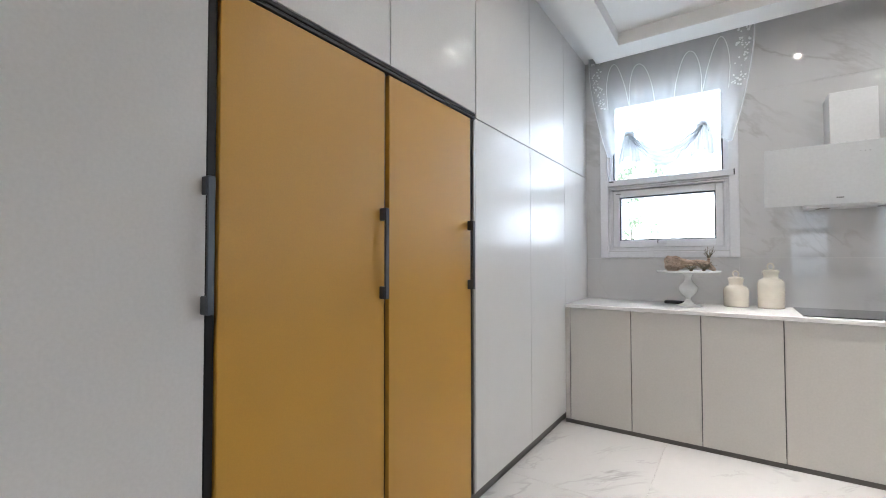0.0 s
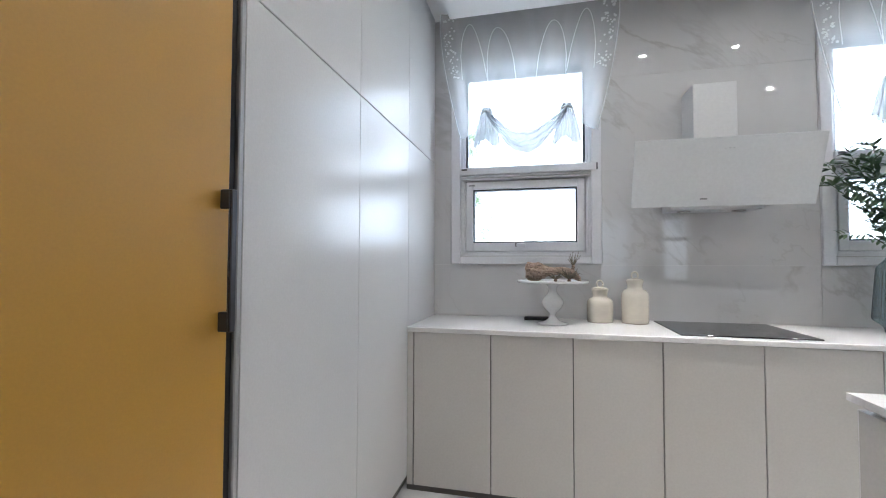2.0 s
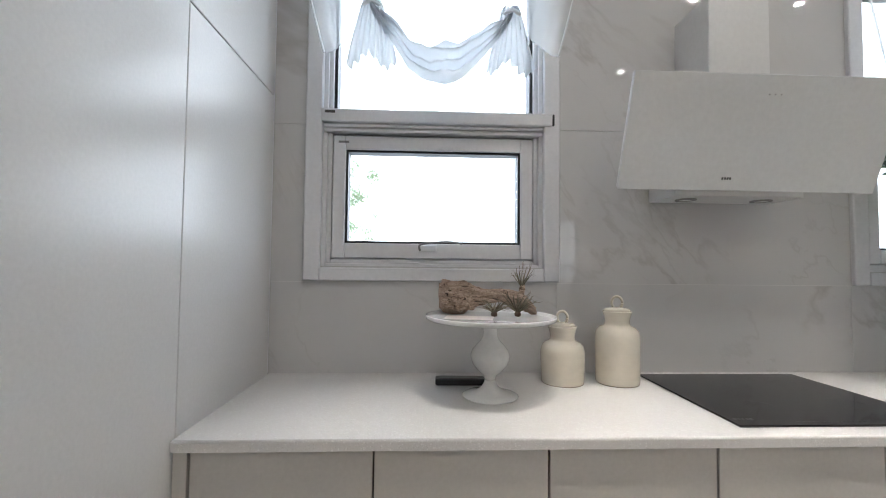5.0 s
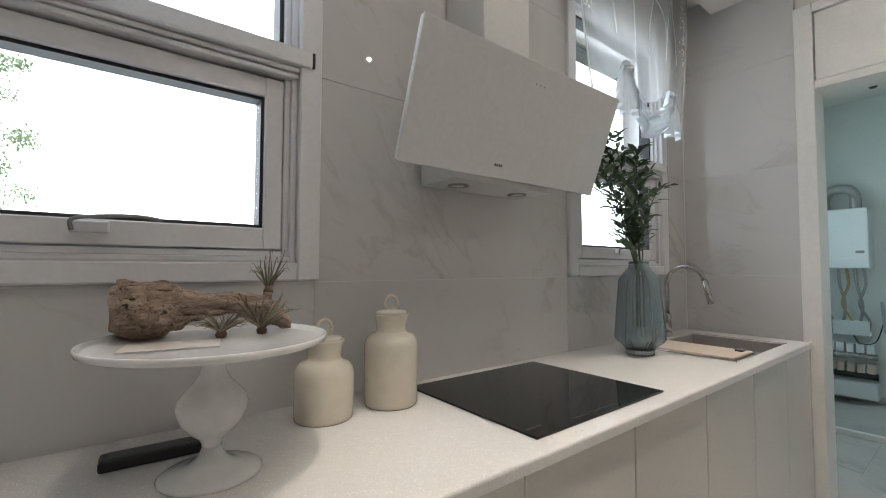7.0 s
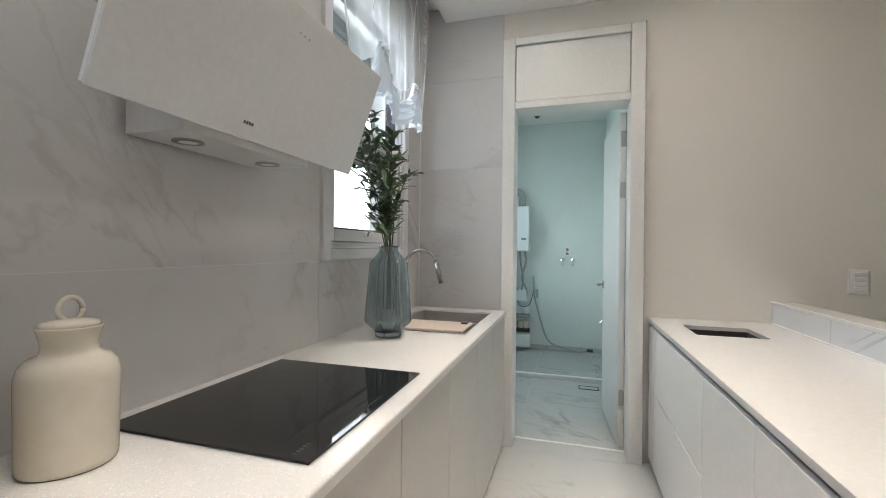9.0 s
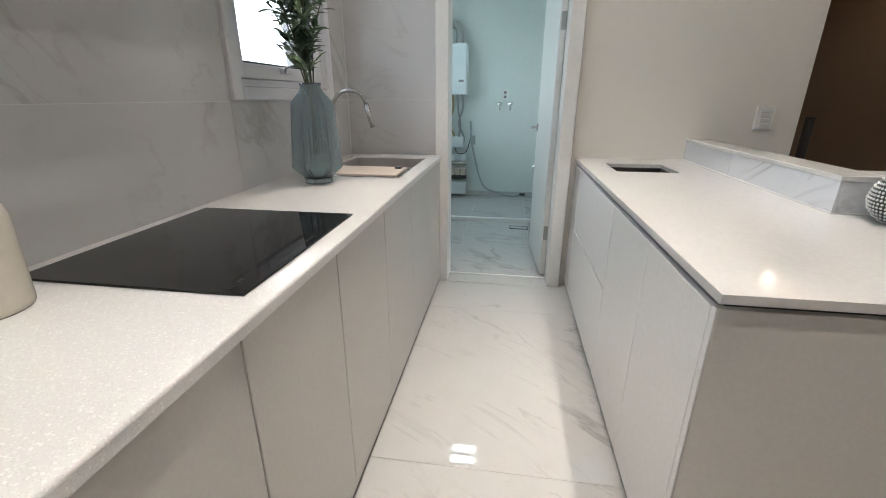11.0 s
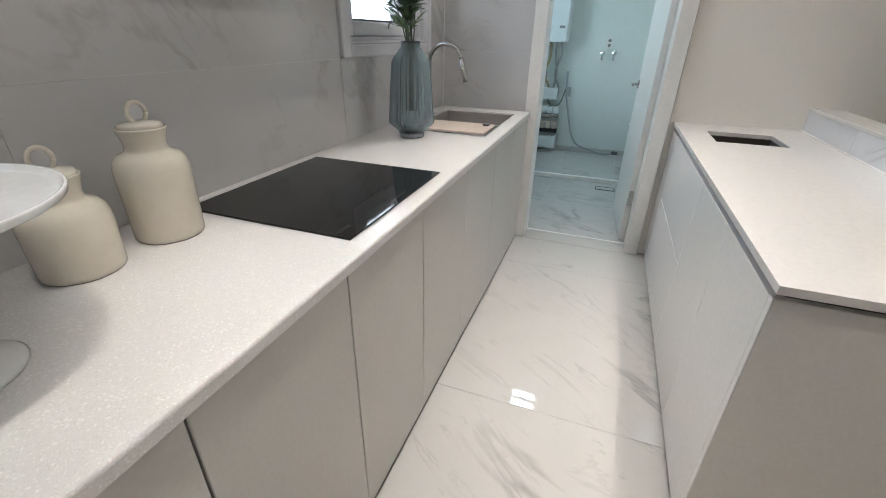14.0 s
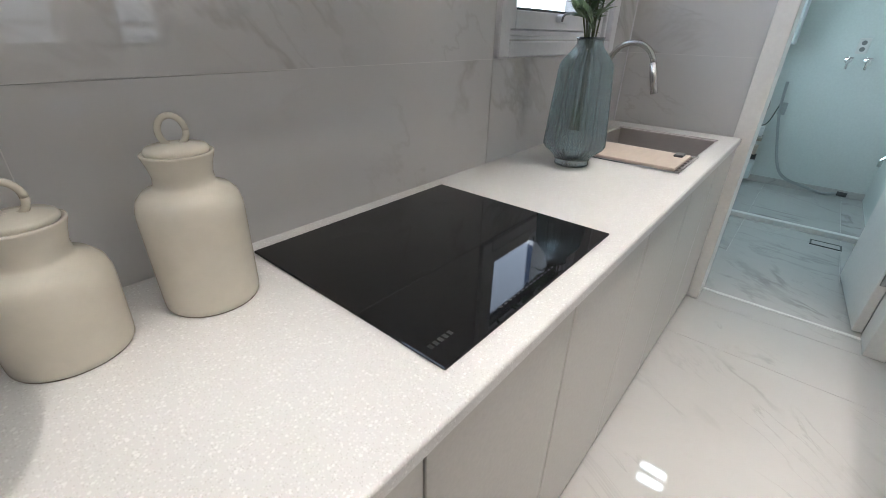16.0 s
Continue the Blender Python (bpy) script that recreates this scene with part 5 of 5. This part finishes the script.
# ---- sheer curtains ----
def curtain(x0, x1, seed, label):
    """A tied-up sheer balloon blind hanging in the ceiling pocket."""
    r = random.Random(seed)
    c = thing("sheer_curtain", (x0 + x1) / 2, 0.52, 2.1, label, "curtain", "sheer window curtains")
    zt, w, mid = 2.925, x1 - x0, (x0 + x1) / 2
    nu, nv = 90, 36
    bm = bmesh.new()
    ph = [r.uniform(0, 6.28) for _ in range(4)]

    def bottom(u):
        if u < 0.24:
            return 2.06 + 0.16 * (u / 0.24) ** 1.5
        if u > 0.76:
            return 2.06 + 0.16 * ((1 - u) / 0.24) ** 1.5
        return 2.22 - 0.10 * math.sin(math.pi * (u - 0.24) / 0.52)

    def spot(u, v):
        zb = bottom(u)
        z = zt - v * (zt - zb)
        taper = 1 - 0.30 * max(0, v - 0.12) ** 1.5
        x = mid + (u - 0.5) * w * taper
        y = 0.525 + 0.010 * math.sin(u * 34 + ph[0]) + 0.012 * v * math.sin(u * 17 + ph[1] + 2 * v) + 0.006 * math.sin(u * 61 + ph[2]) - 0.03 * v * math.sin(math.pi * u)
        return Vector((x, y, z))

    g = [[bm.verts.new(spot(i / nu, j / nv)) for i in range(nu + 1)] for j in range(nv + 1)]
    for j in range(nv):
        for i in range(nu):
            bm.faces.new((g[j][i], g[j][i + 1], g[j + 1][i + 1], g[j + 1][i]))
    part("voile", bm, M_SHEER, c, smooth=True)
    # gathered swag along the bottom
    bm = bmesh.new()
    n, m = 70, 22
    rows = []
    for j in range(m + 1):
        t = j / m
        row = []
        for i in range(n + 1):
            u = 0.205 + 0.59 * i / n
            s = math.sin(math.pi * i / n)
            p = spot(u, 1.0)
            zc = 2.20 - 0.205 * s
            wid = 0.03 + 0.105 * s
            z = zc + wid * (0.5 - t) + 0.008 * noise.noise(Vector((i * 0.15, t * 5, seed)))
            y = p.y - 0.035 + 0.022 * math.sin(t * 21 + 2.2 * noise.noise(Vector((i * 0.06, t * 2, seed + 3)))) + 0.01 * noise.noise(Vector((i * 0.3, t * 8, seed)))
            row.append(bm.verts.new((p.x, y, z)))
        rows.append(row)
    for j in range(m):
        for i in range(n):
            bm.faces.new((rows[j][i], rows[j][i + 1], rows[j + 1][i + 1], rows[j + 1][i]))
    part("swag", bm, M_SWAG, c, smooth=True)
    # hanging tails at the ties
    for u in (0.21, 0.79):
        p = spot(u, 1.0)
        bm = bmesh.new()
        n, m = 26, 14
        rows = []
        for j in range(m + 1):
            t = j / m
            wid = 0.025 + 0.065 * t ** 0.7
            rows.append([bm.verts.new((p.x + wid * (i / n - 0.5) * 2, p.y - 0.03 + (0.012 + 0.012 * t) * math.sin(i * 1.7 + seed + 2 * t), 2.235 - t * (0.235 + 0.025 * math.sin(i * 0.33 + seed)))) for i in range(n + 1)])
        for j in range(m):
            for i in range(n):
                bm.faces.new((rows[j][i], rows[j][i + 1], rows[j + 1][i + 1], rows[j + 1][i]))
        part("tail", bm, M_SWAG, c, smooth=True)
        part("tie", tube([p + Vector((-0.03, -0.045, 0.005)), p + Vector((0, -0.06, 0.012)), p + Vector((0.03, -0.045, 0.005))], 0.007, 8), M_LACE, c)
    # lace cords in scallops
    for a, b, zl in ((0.10, 0.25, 2.45), (0.25, 0.44, 2.40), (0.56, 0.75, 2.40), (0.75, 0.90, 2.45)):
        pts = []
        for i in range(15):
            s = i / 14
            u = a + (b - a) * s
            z = zl + 0.38 * math.sin(math.pi * s) ** 0.6
            q = spot(u, (zt - z) / (zt - bottom(u)))
            pts.append(q + Vector((0, -0.004, 0)))
        part("lace_cord", tube(pts, 0.0028, 5), M_LACE, c)
    for e in (0.0, 1.0):
        part("lace_edge", tube([spot(e, v / 20) + Vector((0, -0.002, 0)) for v in range(21)], 0.0045, 6), M_LACE, c)
        bm = bmesh.new()
        for k in range(55):
            v = r.uniform(0.05, 0.55)
            u = abs(e - r.uniform(0.02, 0.09))
            q = spot(u, v)
            bmesh.ops.create_circle(bm, cap_ends=True, segments=6, radius=r.uniform(0.004, 0.009), matrix=Matrix.Translation(q + Vector((0, -0.004, 0))) @ Euler((radians(90), 0, 0)).to_matrix().to_4x4())
        part("lace_band", bm, M_LACE, c, kind="stuff")


curtain(0.055, 1.20, 1, "white sheer balloon curtain with lace, tied up over the window")
curtain(2.19, 3.37, 5, "white sheer balloon curtain with lace, tied up over the sink window")

# ---- outside ----
setting(part("ground", bx(-300, -300, -1.6, 300, 300, -1.5), M_GRASS), "garden ground outside the windows", "ground")
bm = bmesh.new()
add_box(bm, -1.2, 0.86, 2.92, 4.5, 1.42, 2.98, 0.004)
for k in range(8):
    add_box(bm, -1.2 + 0.02, 0.9 + 0.06 * k, 2.905, 4.48, 0.915 + 0.06 * k, 2.92)
setting(part("eave", bm, M_EAVE), "grey metal eave above the windows", "eave")


def far_house(x, y, w, dpt, h, label):
    b = thing("far_house", x, y, -1.5, label, "house")
    part("wall", bx(x - w / 2, y, -1.5, x + w / 2, y + dpt, h), M_STUCCO, b)
    part("roof", bx(x - w / 2 - 0.3, y - 0.3, h, x + w / 2 + 0.3, y + dpt + 0.3, h + 0.3, 0.05), M_EAVE, b)
    for i in range(4):
        wx = x - w / 2 + w * (i + 0.5) / 4
        part("window", bx(wx - 0.5, y - 0.04, h - 2.0, wx + 0.5, y + 0.02, h - 0.8, 0.01), M_DKWIN, b)


far_house(8, 46, 14, 9, 3.2, "pale stucco house far beyond the window")
far_house(-22, 60, 12, 9, 3.6, "pale stucco house far beyond the window")
rng = random.Random(3)


def tree(x, y, z0, h, rad, label):
    t = thing("tree", x, y, z0, label, "tree", "garden trees")
    part("trunk", tube([(x, y, z0), (x + 0.1, y, z0 + h * 0.2), (x - 0.05, y + 0.1, z0 + h * 0.5)], 0.09, 10, 0.25), M_BARK, t)
    bm = bmesh.new()
    for k in range(6):
        a = k * 1.05
        add_tube(bm, [(x, y, z0 + h * (0.35 + 0.05 * k)), (x + 0.5 * rad * math.cos(a), y + 0.5 * rad * math.sin(a), z0 + h * (0.5 + 0.06 * k)), (x + 0.7 * rad * math.cos(a), y + 0.7 * rad * math.sin(a), z0 + h * (0.55 + 0.06 * k))], 0.012, 6, 0.3)
    part("limbs", bm, M_STEM, t)
    vs, fs = [], []
    clumps = [(x + rng.gauss(0, 0.45) * rad, y + rng.gauss(0, 0.45) * rad, z0 + h * rng.uniform(0.42, 1.0)) for _ in range(34)]
    for _ in range(4200):
        c = rng.choice(clumps)
        p = Vector((c[0] + rng.gauss(0, 0.17) * rad, c[1] + rng.gauss(0, 0.17) * rad, c[2] + rng.gauss(0, 0.13) * rad))
        e = Euler((rng.uniform(0, 6), rng.uniform(0, 6), rng.uniform(0, 6))).to_matrix()
        i = len(vs)
        for q in ((-0.05, 0, 0), (0, -0.03, 0.01), (0.06, 0, 0), (0, 0.03, 0.01)):
            vs.append(p + e @ Vector(q))
        fs.append((i, i + 1, i + 2, i + 3))
    me = bpy.data.meshes.new("crown")
    me.from_pydata(vs, [], fs)
    me.materials.append(M_TREE)
    ob = new("crown", me)
    ob.parent, ob.matrix_parent_inverse = t, wmat(t).inverted()
    tagged(ob, kind="stuff")


# leaf greens lightened to carry the window glare in their colour
M_TREE = leaf_mat("glare_paled_leaf", (0.36, 0.47, 0.27), (0.46, 0.56, 0.36), 0.6)
tree(-2.5, 16.0, -1.5, 8.4, 1.15, "leafy green garden tree outside the window")
tree(-6.5, 20.0, -1.5, 7.0, 1.9, "leafy green garden tree outside the window")
setting(part("backdrop", bx(-90, 75, -5, 130, 75.2, 70), M_HAZE), "bright hazy white sky in the distance", "backdrop")
setting(part("backdrop", bx(-90, -90.2, -5, 90, -90, 70), M_HAZE), "bright hazy white sky in the distance", "backdrop")
setting(part("backdrop", bx(130, 4, -5, 130.2, 75, 70), M_HAZE), "bright hazy white sky in the distance", "backdrop")


# ---- tiles ----
def tile_mesh(w, h, t):
    bm = bx(0, 0, 0, w, h, t, 0.0012)
    me = bpy.data.meshes.new("floor_tile")
    bm.to_mesh(me)
    bm.free()
    me.materials.append(M_FLOOR)
    return me


fl = thing("floor", 1.7, -2.5, 0, "glossy white veined marble tile floor", "floor", kind="structure")
me = tile_mesh(1.1985, 1.1985, 0.012)
for i in range(-3, 5):
    for j in range(-6, 2):
        x, y = 1.87 + 1.2 * i, 0.29 + 1.2 * j
        if x > 3.5 and y > -2.0 or x > 7 or y < -7.3 or y > 0.4 or x < -1.8:
            continue
        ob = new("tile", me)
        ob.matrix_basis = pose(x, y, -0.012)
        ob.parent, ob.matrix_parent_inverse = fl, wmat(fl).inverted()
me2 = tile_mesh(0.597, 0.597, 0.012)
uf = thing("utility_floor", 5, 0, 0, "glossy veined marble tile floor of the utility room", "floor", kind="structure")
for i in range(5):
    for j in range(-2, 3):
        ob = new("tile", me2)
        ob.matrix_basis = pose(EAST + 0.15 + 0.6 * i, -0.35 + 0.6 * j - 0.3, -0.0125)
        ob.parent, ob.matrix_parent_inverse = uf, wmat(uf).inverted()
wl = thing("wall_tiling", 1.7, NORTH, 0.88, "large glossy grey marble wall tiles with thin joints", "wall tiles", kind="structure")
XJ, ZJ = (-0.06, 1.085, 2.275, 3.515), (0.62, 1.22, 1.82, 2.42, CEIL)
for a, b in zip(XJ, XJ[1:]):
    for c, d2 in zip(ZJ, ZJ[1:]):
        bm = bmesh.new()
        for q in cells(a + 0.001, b - 0.001, c + 0.001, d2 - 0.001, [H1, H2]):
            add_box(bm, q[0], NORTH, q[2], q[1], NORTH + 0.0115, q[3])
        bmesh.ops.remove_doubles(bm, verts=bm.verts, dist=1e-5)
        part("tile", bm, M_TILE, wl)
for c, d2 in zip(ZJ, ZJ[1:]):
    part("tile", bx(EAST - 0.008, 0.040, c + 0.001, EAST + 0.003, NORTH - 0.001, d2 - 0.001), M_TILE, wl)
part("grout_bed", bx(EAST - 0.0045, 0.041, 0.63, EAST + 0.002, NORTH - 0.002, CEIL - 0.01), M_WGROUT, wl)
setting(part("tile_corner_bead", bx(EAST - 0.012, NORTH - 0.006, 0.88, EAST - 0.0085, NORTH - 0.0005, SOFFIT), M_PVC), "thin white corner joint between the tiled walls", "trim")
